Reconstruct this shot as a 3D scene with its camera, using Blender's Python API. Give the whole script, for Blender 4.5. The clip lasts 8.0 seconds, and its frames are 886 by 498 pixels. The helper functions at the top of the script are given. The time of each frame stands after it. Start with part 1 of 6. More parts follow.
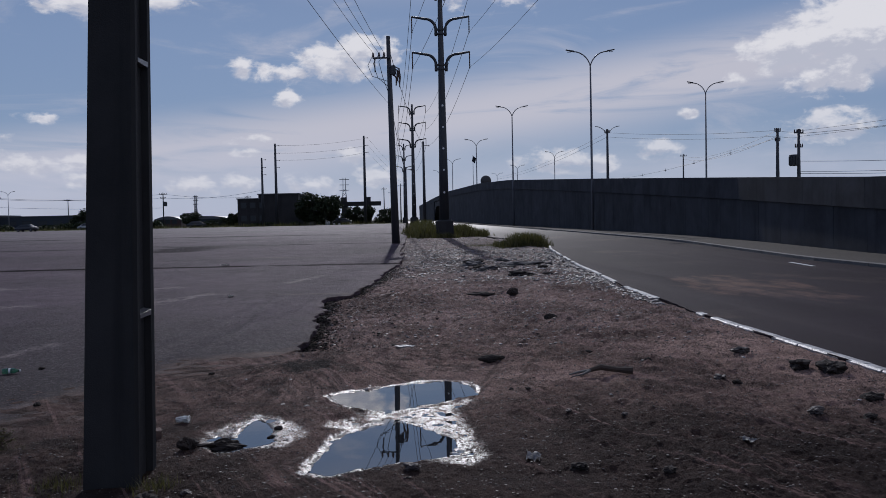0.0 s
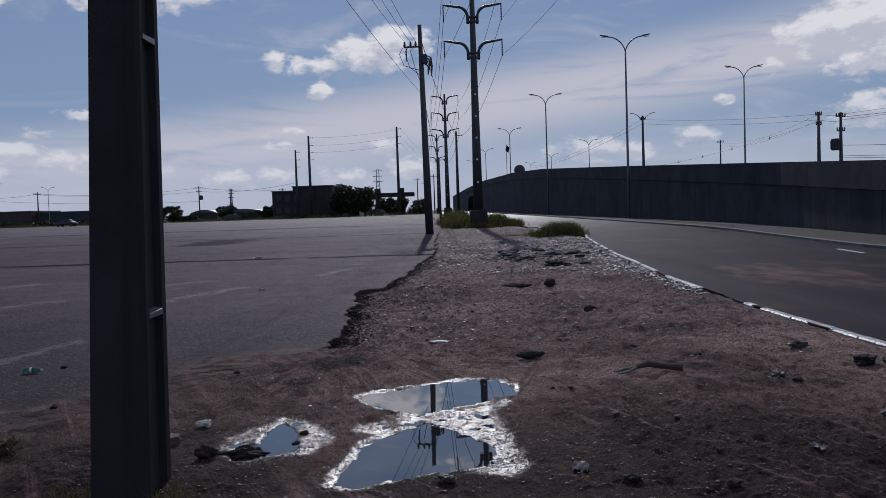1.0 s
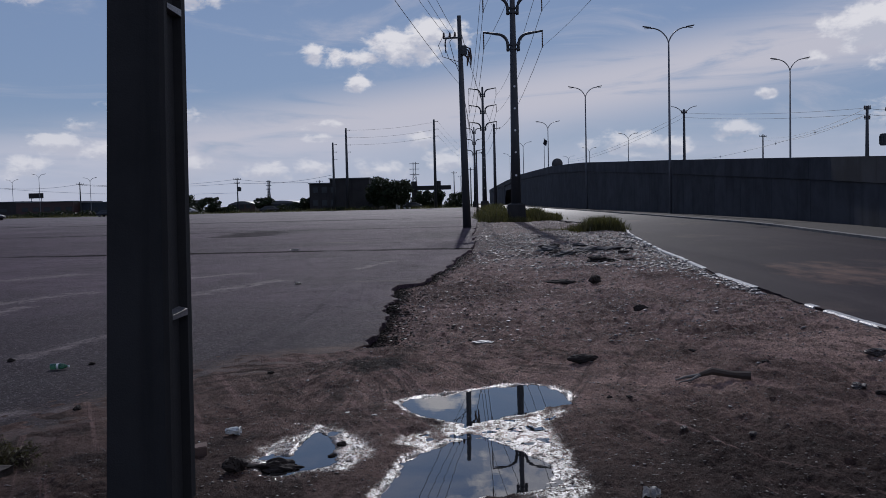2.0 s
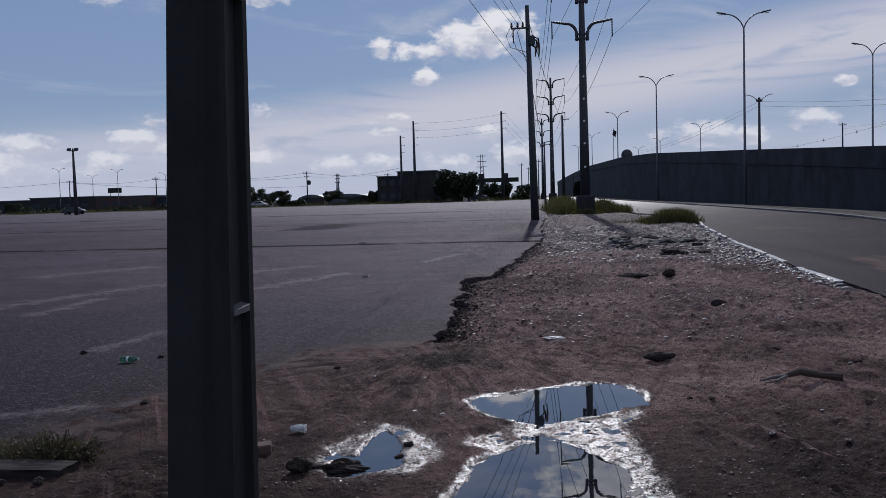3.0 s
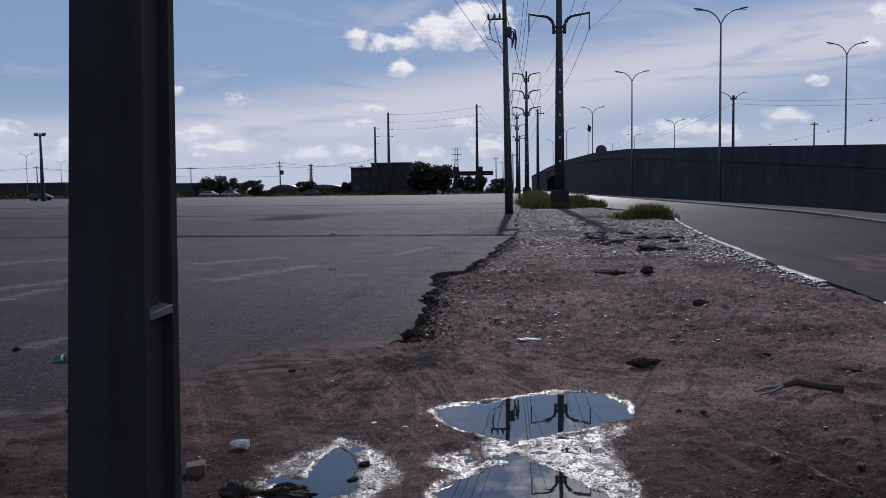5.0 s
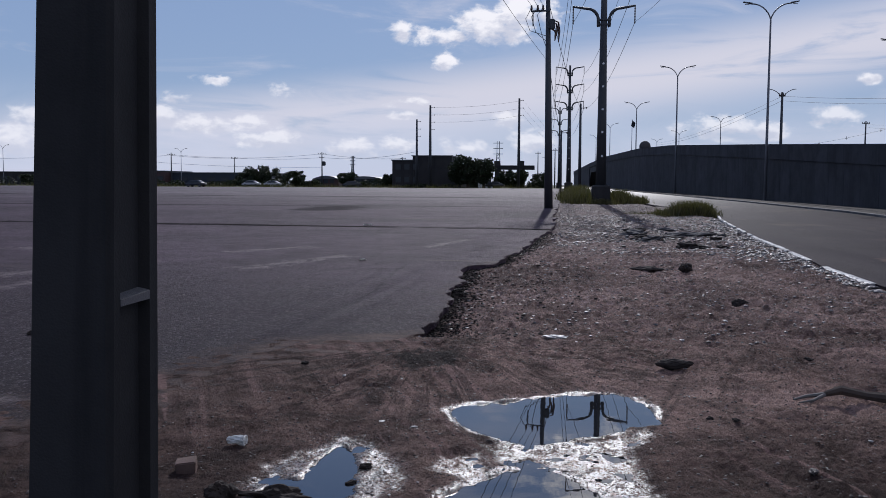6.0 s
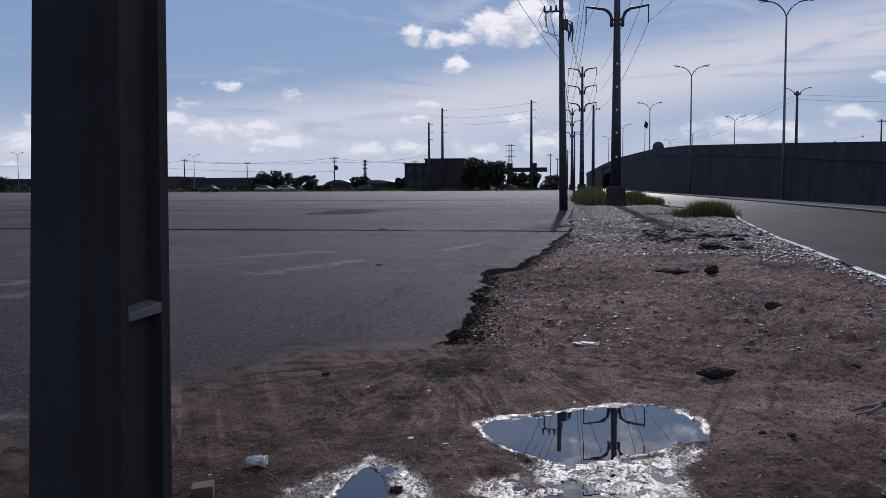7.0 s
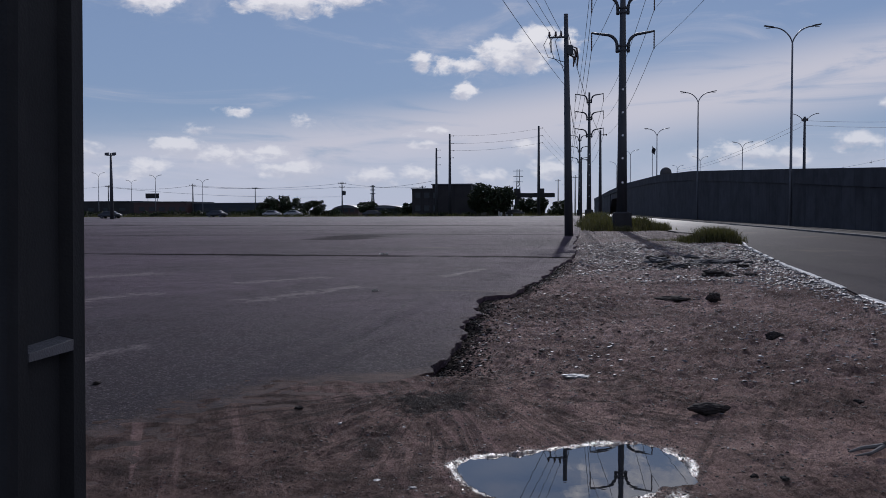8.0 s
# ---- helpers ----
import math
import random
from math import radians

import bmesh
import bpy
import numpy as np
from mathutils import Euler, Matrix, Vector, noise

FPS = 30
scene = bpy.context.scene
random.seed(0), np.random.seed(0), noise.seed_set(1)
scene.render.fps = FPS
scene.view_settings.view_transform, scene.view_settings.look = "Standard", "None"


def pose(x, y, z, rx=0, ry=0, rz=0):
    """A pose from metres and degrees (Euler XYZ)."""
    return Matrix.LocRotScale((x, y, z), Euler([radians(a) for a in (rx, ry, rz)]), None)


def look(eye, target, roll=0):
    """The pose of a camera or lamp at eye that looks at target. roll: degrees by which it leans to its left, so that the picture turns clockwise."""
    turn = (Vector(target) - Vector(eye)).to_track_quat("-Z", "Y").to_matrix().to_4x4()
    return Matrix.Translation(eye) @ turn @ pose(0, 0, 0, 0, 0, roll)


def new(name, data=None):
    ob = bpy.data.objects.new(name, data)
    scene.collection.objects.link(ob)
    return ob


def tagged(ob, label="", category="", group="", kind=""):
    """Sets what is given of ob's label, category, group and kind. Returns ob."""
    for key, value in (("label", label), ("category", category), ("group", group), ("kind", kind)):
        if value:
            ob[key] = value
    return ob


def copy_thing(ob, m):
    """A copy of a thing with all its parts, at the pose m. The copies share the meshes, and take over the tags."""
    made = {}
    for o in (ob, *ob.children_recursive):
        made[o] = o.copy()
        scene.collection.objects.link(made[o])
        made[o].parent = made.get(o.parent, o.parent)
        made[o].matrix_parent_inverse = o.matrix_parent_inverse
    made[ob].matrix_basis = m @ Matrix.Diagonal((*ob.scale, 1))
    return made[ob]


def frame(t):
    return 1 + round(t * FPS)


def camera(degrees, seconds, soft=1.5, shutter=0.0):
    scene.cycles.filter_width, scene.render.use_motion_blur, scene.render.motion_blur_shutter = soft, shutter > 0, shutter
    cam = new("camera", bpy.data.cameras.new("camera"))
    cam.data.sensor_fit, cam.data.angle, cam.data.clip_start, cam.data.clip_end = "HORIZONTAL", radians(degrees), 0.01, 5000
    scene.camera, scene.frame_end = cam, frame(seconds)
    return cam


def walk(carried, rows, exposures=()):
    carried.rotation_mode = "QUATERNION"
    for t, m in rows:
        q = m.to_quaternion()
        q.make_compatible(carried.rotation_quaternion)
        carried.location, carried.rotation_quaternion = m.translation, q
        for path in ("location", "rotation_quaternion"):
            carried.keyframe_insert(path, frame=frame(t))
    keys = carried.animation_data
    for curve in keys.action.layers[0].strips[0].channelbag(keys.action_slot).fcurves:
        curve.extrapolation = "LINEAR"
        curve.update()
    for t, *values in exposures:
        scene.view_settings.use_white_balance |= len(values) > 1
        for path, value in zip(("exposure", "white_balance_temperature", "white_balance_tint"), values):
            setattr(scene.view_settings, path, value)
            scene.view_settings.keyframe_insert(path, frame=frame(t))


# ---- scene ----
cam = camera(54.0, 8.0, 0.6)
PATH = [
    (0, (-0.203, -0.657, 1.692), (-0.103, 1.339, 1.622), -1.2),
    (0.5, (-0.243, -0.447, 1.691), (-0.183, 1.551, 1.615), -1.0),
    (1, (-0.186, -0.129, 1.675), (-0.165, 1.869, 1.585), -1.9),
    (1.2, (-0.165, -0.004, 1.672), (-0.17, 1.994, 1.576), -1.8),
    (2.3, (-0.347, 0.53, 1.672), (-0.457, 2.524, 1.569), -1.6),
    (2.5, (-0.363, 0.545, 1.684), (-0.524, 2.535, 1.581), -1.8),
    (3, (-0.325, 0.717, 1.662), (-0.541, 2.702, 1.546), -1.7),
    (3.5, (-0.253, 0.922, 1.65), (-0.461, 2.908, 1.547), -0.7),
    (4, (-0.249, 1.063, 1.611), (-0.459, 3.047, 1.479), -0.5),
    (4.5, (-0.338, 1.26, 1.622), (-0.489, 3.249, 1.48), -0.8),
    (4.7, (-0.377, 1.331, 1.626), (-0.525, 3.321, 1.491), -0.9),
    (5.8, (-0.206, 1.731, 1.598), (-0.429, 3.714, 1.462), 0.3),
    (6, (-0.217, 1.816, 1.572), (-0.464, 3.795, 1.424), 0.3),
    (6.5, (-0.309, 2.047, 1.577), (-0.588, 4.022, 1.422), -0.1),
    (7, (-0.375, 2.168, 1.553), (-0.651, 4.144, 1.412), -0.3),
    (7.5, (-0.328, 2.306, 1.542), (-0.614, 4.281, 1.408), -0.4),
    (8, (-0.194, 2.507, 1.554), (-0.489, 4.484, 1.471), -0.2),
]

EXPOSURES = tuple((t, ev, 6080, 13) for t, ev in ((0.0, -1.3), (1.2, -1.32), (2.5, -1.29), (3.0, -1.2), (3.5, -1.26), (4.0, -1.06), (4.5, -1.12), (6.0, -0.94), (6.6, -1.04), (7.2, -1.01), (8.0, -1.22)))
walk(cam, [(t, look(e, a, r)) for t, e, a, r in PATH], EXPOSURES)

# ---- node helpers ----


def nodes_of(owner):
    owner.use_nodes = True
    owner.node_tree.nodes.clear()
    return owner.node_tree


def put(tree, socket, value):
    if isinstance(value, bpy.types.NodeSocket):
        tree.links.new(value, socket)
    elif isinstance(value, (tuple, list)) and len(value) == 3 and socket.type == "RGBA":
        socket.default_value = (*value, 1)
    else:
        socket.default_value = value


def calc(tree, op, a, b=0.0, c=0.0):
    n = tree.nodes.new("ShaderNodeMath")
    n.operation = op
    for i, v in enumerate((a, b, c)):
        put(tree, n.inputs[i], v)
    return n.outputs[0]


def ramp01(tree, v, lo, hi, smooth=True):
    n = tree.nodes.new("ShaderNodeMapRange")
    n.interpolation_type = "SMOOTHSTEP" if smooth else "LINEAR"
    for i, x in enumerate((v, lo, hi, 0.0, 1.0)):
        put(tree, n.inputs[i], x)
    return n.outputs[0]


def mixc(tree, f, a, b, kind="MIX"):
    n = tree.nodes.new("ShaderNodeMix")
    n.data_type, n.blend_type = "RGBA", kind
    put(tree, n.inputs[0], f), put(tree, n.inputs[6], a), put(tree, n.inputs[7], b)
    return n.outputs[2]


def noise_tex(tree, vec, scale, detail=4.0, rough=0.55, warp=0.0):
    n = tree.nodes.new("ShaderNodeTexNoise")
    put(tree, n.inputs["Vector"], vec)
    for k, v in (("Scale", scale), ("Detail", detail), ("Roughness", rough), ("Distortion", warp)):
        n.inputs[k].default_value = v
    return n.outputs[0]


def noise_out(tree, vec, scale):
    n = tree.nodes.new("ShaderNodeTexNoise")
    put(tree, n.inputs["Vector"], vec)
    n.inputs["Scale"].default_value = scale
    return n.outputs[1]


def vor_tex(tree, vec, scale, feature="F1"):
    n = tree.nodes.new("ShaderNodeTexVoronoi")
    n.feature = feature
    put(tree, n.inputs["Vector"], vec)
    n.inputs["Scale"].default_value = scale
    return n.outputs[0]


def coords(tree, sx=1.0, sy=1.0, sz=1.0, which="Object", turn=0.0):
    t = tree.nodes.new("ShaderNodeTexCoord")
    m = tree.nodes.new("ShaderNodeMapping")
    m.inputs["Scale"].default_value = (sx, sy, sz)
    m.inputs["Rotation"].default_value = (0, 0, radians(turn))
    tree.links.new(t.outputs[which], m.inputs["Vector"])
    return m.outputs[0]


def ruts(tree, vec, heading, across, length, warp=0.4):
    """Noise drawn out along a heading, in degrees from the y axis towards +x."""
    a = radians(heading)
    s = split(tree, vec)
    u = calc(tree, "SUBTRACT", calc(tree, "MULTIPLY", s[0], math.cos(a) * across), calc(tree, "MULTIPLY", s[1], math.sin(a) * across))
    v = calc(tree, "ADD", calc(tree, "MULTIPLY", s[0], math.sin(a) * length), calc(tree, "MULTIPLY", s[1], math.cos(a) * length))
    c = tree.nodes.new("ShaderNodeCombineXYZ")
    put(tree, c.inputs[0], u), put(tree, c.inputs[1], v)
    return noise_tex(tree, c.outputs[0], 1.0, 6, 0.66, warp)


def split(tree, vec):
    n = tree.nodes.new("ShaderNodeSeparateXYZ")
    tree.links.new(vec, n.inputs[0])
    return n.outputs


def bump(tree, height, strength, distance, normal=None):
    n = tree.nodes.new("ShaderNodeBump")
    put(tree, n.inputs["Strength"], strength)
    n.inputs["Distance"].default_value = distance
    tree.links.new(height, n.inputs["Height"])
    if normal is not None:
        tree.links.new(normal, n.inputs["Normal"])
    return n.outputs[0]


def attr(tree, name):
    n = tree.nodes.new("ShaderNodeAttribute")
    n.attribute_name = name
    return n.outputs["Fac"]


def finish(tree, color, rough=0.8, normal=None, metal=0.0, spec=0.5, ior=1.5):
    p = tree.nodes.new("ShaderNodeBsdfPrincipled")
    put(tree, p.inputs["Base Color"], color), put(tree, p.inputs["Roughness"], rough)
    put(tree, p.inputs["Metallic"], metal), put(tree, p.inputs["Specular IOR Level"], spec)
    p.inputs["IOR"].default_value = ior
    if normal is not None:
        tree.links.new(normal, p.inputs["Normal"])
    o = tree.nodes.new("ShaderNodeOutputMaterial")
    tree.links.new(p.outputs[0], o.inputs[0])
    return p


# ---- sky, sun ----
SUN_EL, SUN_AZ = 29.0, 0.3
sun_way = Vector((math.sin(radians(SUN_AZ)) * math.cos(radians(SUN_EL)), math.cos(radians(SUN_AZ)) * math.cos(radians(SUN_EL)), math.sin(radians(SUN_EL))))
lamp = bpy.data.lights.new("sun", "SUN")
lamp.energy, lamp.angle, lamp.color = 4.4, radians(0.6), (1.0, 0.965, 0.93)
new("sun", lamp).matrix_world = look(sun_way * 100, (0, 0, 0))


def make_world():
    w = bpy.data.worlds.new("sky")
    scene.world = w
    t = nodes_of(w)
    sky = t.nodes.new("ShaderNodeTexSky")
    sky.sky_type, sky.sun_disc = "NISHITA", False
    sky.sun_elevation, sky.sun_rotation = radians(SUN_EL), radians(SUN_AZ)
    sky.air_density, sky.dust_density, sky.ozone_density = 1.0, 0.1, 2.0
    way = coords(t, which="Generated")
    x, y, z = split(t, way)[:3]
    az = calc(t, "MULTIPLY", calc(t, "ARCTAN2", x, y), 57.2958)
    el = calc(t, "MULTIPLY", calc(t, "ARCSINE", z), 57.2958)
    cz = t.nodes.new("ShaderNodeCombineXYZ")
    put(t, cz.inputs[0], az), put(t, cz.inputs[1], calc(t, "MULTIPLY", el, 1.7))
    flat = cz.outputs[0]
    billow = noise_tex(t, flat, 0.62, 9.0, 0.58, 0.25)
    fine = noise_tex(t, flat, 0.16, 6.0, 0.6, 0.3)
    # heaps of cumulus: azimuth, elevation, half width, half height, body
    ahead = ((-4.0, 10.2, 3.4, 1.4, 1.0), (-2.2, 11.0, 2.3, 1.2, 1.0), (-7.2, 9.5, 2.3, 0.8, 0.95), (-9.8, 9.8, 1.1, 0.7, 0.95), (-7.0, 7.9, 1.1, 0.7, 0.85), (-0.4, 10.8, 1.3, 1.0, 0.8),
             (-2.9, 4.3, 1.4, 0.7, 1.0), (-1.2, 2.8, 1.8, 0.9, 0.9), (-9.6, 5.3, 2.0, 0.35, 0.7), (-9.6, 4.5, 1.3, 0.3, 0.7), (-5.5, 2.4, 2.2, 0.7, 0.7), (6.0, 18.0, 7.5, 4.6, 1.2))
    east = ((24.8, 9.8, 3.4, 1.7, 1.25), (28.5, 10.4, 5.0, 2.9, 1.45), (34.0, 10.0, 6.5, 3.8, 1.3), (27.0, 8.0, 3.2, 1.4, 1.0), (21.3, 8.1, 1.3, 0.6, 0.75), (27.0, 5.1, 3.2, 1.1, 0.9),
            (33.0, 5.0, 3.5, 1.3, 0.8), (16.9, 4.2, 1.5, 0.8, 1.05), (10.5, 3.6, 3.6, 0.9, 0.9), (13.0, 3.4, 1.6, 0.7, 0.85), (18.6, 6.3, 0.8, 0.35, 0.7))
    west = ((-25.4, 4.2, 2.1, 0.8, 1.05), (-24.0, 5.3, 1.1, 0.45, 0.95), (-22.6, 3.7, 2.3, 0.8, 1.0), (-19.3, 3.8, 1.7, 0.6, 0.95), (-18.5, 2.8, 2.3, 0.7, 0.95), (-13.0, 2.4, 2.0, 0.8, 0.9), (-10.0, 2.5, 1.8, 0.8, 0.9),
            (-27.5, 2.8, 2.0, 0.8, 0.85), (-31.5, 3.8, 2.3, 0.9, 0.95), (-34.0, 2.5, 4.0, 1.0, 0.8), (-21.5, 6.5, 1.5, 0.35, 0.5), (-17.5, 6.0, 1.6, 0.45, 0.5), (-18.5, 13.2, 3.8, 1.0, 1.05), (-14.5, 13.6, 2.0, 0.7, 0.9), (-27.0, 13.0, 2.2, 0.9, 0.95))
    body, lift = None, None
    for a, e, wd, ht, k in ahead + east + west:
        u = calc(t, "DIVIDE", calc(t, "SUBTRACT", az, a), wd)
        v = calc(t, "DIVIDE", calc(t, "SUBTRACT", el, e), ht)
        r = calc(t, "SQRT", calc(t, "ADD", calc(t, "MULTIPLY", u, u), calc(t, "MULTIPLY", v, v)))
        f = calc(t, "MULTIPLY", calc(t, "SUBTRACT", 1.0, r), k)
        up = calc(t, "MULTIPLY", calc(t, "MAXIMUM", f, 0.0), v)
        body = f if body is None else calc(t, "MAXIMUM", body, f)
        lift = up if lift is None else calc(t, "ADD", lift, up)
    puff = ramp01(t, calc(t, "ADD", calc(t, "MULTIPLY", body, 0.8), calc(t, "MULTIPLY", calc(t, "SUBTRACT", billow, 0.5), 2.0)), 0.0, 0.5)
    puff = calc(t, "MULTIPLY", puff, calc(t, "MULTIPLY", ramp01(t, body, -0.4, 0.1), calc(t, "ADD", 0.72, calc(t, "MULTIPLY", ramp01(t, el, 4.0, 8.0), 0.28))))
    # a long veil of high cloud that climbs to the east, and haze low down
    lean = calc(t, "SUBTRACT", el, calc(t, "ADD", 6.1, calc(t, "MULTIPLY", az, 0.135)))
    veil_n = noise_tex(t, coords(t, 3.0, 3.0, 22.0, "Generated"), 1.6, 8.0, 0.6, 0.8)
    veil = calc(t, "MULTIPLY", ramp01(t, calc(t, "ABSOLUTE", lean), 3.6, 0.3), ramp01(t, veil_n, 0.22, 0.52))
    haze = calc(t, "MULTIPLY", ramp01(t, el, 7.0, 0.8), ramp01(t, fine, 0.1, 0.6))
    thin = calc(t, "MULTIPLY", ramp01(t, noise_tex(t, coords(t, 2.0, 2.0, 9.0, "Generated"), 2.2, 9.0, 0.62, 1.0), 0.5, 0.8), 0.5)
    high = calc(t, "MULTIPLY", calc(t, "MULTIPLY", ramp01(t, el, 13.0, 17.0), ramp01(t, noise_tex(t, coords(t, 2.0, 2.0, 6.0, "Generated"), 1.8, 8.0, 0.6, 0.8), 0.36, 0.6)), calc(t, "MULTIPLY", ramp01(t, az, -9.0, -3.0), 0.75))
    soft = calc(t, "MAXIMUM", calc(t, "MULTIPLY", veil, 0.95), calc(t, "MAXIMUM", thin, high))
    around = calc(t, "MULTIPLY", ramp01(t, noise_tex(t, way, 3.2, 9.0, 0.6, 0.4), 0.54, 0.66), ramp01(t, el, 17.0, 24.0))
    puff = calc(t, "MAXIMUM", puff, around)
    grey = calc(t, "MULTIPLY", ramp01(t, calc(t, "ADD", lift, calc(t, "MULTIPLY", calc(t, "SUBTRACT", noise_tex(t, flat, 0.8, 6.0, 0.6), 0.5), 1.3)), 0.14, -0.26), 0.8)
    lit = mixc(t, grey, CLOUD_LIT, CLOUD_GREY)
    base = mixc(t, 0.7, sky.outputs[0], mixc(t, ramp01(t, el, 11.0, 24.0), SKY_TINT, SKY_HIGH))
    col = mixc(t, soft, base, CLOUD_VEIL)
    col = mixc(t, calc(t, "MULTIPLY", haze, 0.8), col, HAZE)
    col = mixc(t, puff, col, lit)
    ground_mask = ramp01(t, el, -0.5, -2.0)
    col = mixc(t, ground_mask, col, (0.5, 0.45, 0.42))
    bg = t.nodes.new("ShaderNodeBackground")
    t.links.new(col, bg.inputs[0])
    bg.inputs[1].default_value = 0.112
    o = t.nodes.new("ShaderNodeOutputWorld")
    t.links.new(bg.outputs[0], o.inputs[0])


SKY_HIGH = (1.9, 3.2, 6.6)
SKY_TINT, CLOUD_LIT, CLOUD_GREY, CLOUD_VEIL, HAZE = (4.6, 6.2, 9.6), (15.8, 15.4, 15.3), (9.3, 9.6, 11.0), (11.6, 11.3, 12.1), (10.2, 10.8, 12.6)
make_world()

# ---- materials ----


def mat(name, build):
    m = bpy.data.materials.new(name)
    build(nodes_of(m))
    return m


def m_asphalt(t):
    c = coords(t)
    big = noise_tex(t, c, 0.12, 5, 0.6, 0.4)
    mid = noise_tex(t, c, 1.3, 6, 0.65)
    streak = noise_tex(t, coords(t, 0.12, 0.8, 1.0), 1.0, 6, 0.6, 0.6)
    grain = vor_tex(t, c, 70)
    fine = noise_tex(t, c, 45, 6, 0.8)
    x, y, z = split(t, c)[:3]
    wob = calc(t, "MULTIPLY", calc(t, "SUBTRACT", noise_tex(t, c, 0.35, 6, 0.65), 0.5), 1.6)
    col = mixc(t, ramp01(t, big, 0.3, 0.72), (0.049, 0.031, 0.043), (0.116, 0.075, 0.104))
    col = mixc(t, calc(t, "MULTIPLY", ramp01(t, mid, 0.4, 0.75), 0.5), col, (0.028, 0.020, 0.023))
    col = mixc(t, calc(t, "MULTIPLY", ramp01(t, streak, 0.62, 0.74), 0.5), col, (0.16, 0.12, 0.10))
    col = mixc(t, calc(t, "MULTIPLY", ramp01(t, grain, 0.3, 0.05), 0.55), col, (0.15, 0.122, 0.122))
    # cracks across the lot, widened by the painted shadow of a step
    crack_shades = None
    for slope, off, w, k in ((-0.06, 31.9, 0.62, 0.95), (0.05, 58.5, 0.9, 0.7), (-0.06, 88.0, 2.0, 0.8)):
        line = calc(t, "ABSOLUTE", calc(t, "SUBTRACT", calc(t, "ADD", y, calc(t, "MULTIPLY", wob, 0.9)), calc(t, "ADD", calc(t, "MULTIPLY", x, slope), off)))
        gap = ramp01(t, noise_tex(t, coords(t, 0.22, 0.05, 1.0), 1.0, 4, 0.6), 0.34, 0.46)
        crack_shade = calc(t, "MULTIPLY", calc(t, "MULTIPLY", ramp01(t, line, w, w * 0.45), k), gap)
        crack_shades = crack_shade if crack_shades is None else calc(t, "MAXIMUM", crack_shades, crack_shade)
    col = mixc(t, crack_shades, col, (0.008, 0.007, 0.007))
    dark = ramp01(t, noise_tex(t, coords(t, 0.09, 0.16, 1.0), 1.0, 7, 0.7, 0.3), 0.60, 0.70)
    px, py = calc(t, "DIVIDE", calc(t, "ADD", x, 13.4), 2.7), calc(t, "DIVIDE", calc(t, "SUBTRACT", y, 53.0), 6.5)
    spot = calc(t, "SUBTRACT", 1.0, calc(t, "ADD", calc(t, "MULTIPLY", px, px), calc(t, "MULTIPLY", py, py)))
    dark = calc(t, "MAXIMUM", dark, ramp01(t, calc(t, "ADD", spot, calc(t, "MULTIPLY", wob, 1.2)), 0.1, 0.8))
    col = mixc(t, calc(t, "MULTIPLY", dark, 0.85), col, (0.013, 0.011, 0.012))
    # near end of the lot: the foreground's darker tone put into the colour
    near_dark = ramp01(t, calc(t, "ADD", y, calc(t, "MULTIPLY", calc(t, "SUBTRACT", mid, 0.5), 9.0)), 19.0, 7.0)
    col = mixc(t, calc(t, "MULTIPLY", near_dark, 0.85), col, (0.016, 0.012, 0.015))
    scuff = noise_tex(t, coords(t, 1.6, 0.9, 1.0), 2.6, 8, 0.75, 0.4)
    # pale scuffs, each from one end to the other
    for ax, ay, bx, by, w in ((-9.5, 14.6, -8.4, 18.2, 0.34), (-8.3, 13.6, -8.2, 15.6, 0.2), (-5.5, 10.2, -5.2, 11.9, 0.17), (-4.6, 7.25, -3.3, 7.65, 0.13), (-5.8, 17.2, -4.7, 20.0, 0.3), (-7.4, 21.0, -6.2, 22.5, 0.3), (-12.5, 21.0, -11.0, 23.5, 0.5), (-3.2, 23.0, -2.6, 26.0, 0.2)):
        lx, ly = bx - ax, by - ay
        span2 = lx * lx + ly * ly
        rx_, ry_ = calc(t, "SUBTRACT", x, ax), calc(t, "SUBTRACT", y, ay)
        h_ = calc(t, "ADD", calc(t, "MULTIPLY", rx_, lx / span2), calc(t, "MULTIPLY", ry_, ly / span2))
        h_ = calc(t, "MINIMUM", calc(t, "MAXIMUM", h_, 0.0), 1.0)
        dx_, dy_ = calc(t, "SUBTRACT", rx_, calc(t, "MULTIPLY", h_, lx)), calc(t, "SUBTRACT", ry_, calc(t, "MULTIPLY", h_, ly))
        away = calc(t, "SQRT", calc(t, "ADD", calc(t, "MULTIPLY", dx_, dx_), calc(t, "MULTIPLY", dy_, dy_)))
        dust = ramp01(t, calc(t, "ADD", calc(t, "DIVIDE", away, w), calc(t, "MULTIPLY", calc(t, "SUBTRACT", scuff, 0.5), 8.0)), 1.5, -0.7)
        col = mixc(t, calc(t, "MULTIPLY", dust, 0.7), col, (0.27, 0.22, 0.215))
    cracks = vor_tex(t, mixc(t, 0.12, c, noise_out(t, c, 0.9)), 0.42, "DISTANCE_TO_EDGE")
    split_open = calc(t, "MULTIPLY", ramp01(t, cracks, 0.016, 0.005), ramp01(t, big, 0.42, 0.56))
    col = mixc(t, calc(t, "MULTIPLY", split_open, 0.3), col, (0.012, 0.011, 0.011))
    coarse = noise_tex(t, c, 7.0, 6, 0.8)
    col = mixc(t, calc(t, "MULTIPLY", ramp01(t, coarse, 0.52, 0.68), 0.4), col, (0.105, 0.08, 0.08))
    speck = noise_tex(t, c, 28, 5, 0.8)
    col = mixc(t, calc(t, "MULTIPLY", ramp01(t, speck, 0.5, 0.64), 0.65), col, (0.018, 0.014, 0.016))
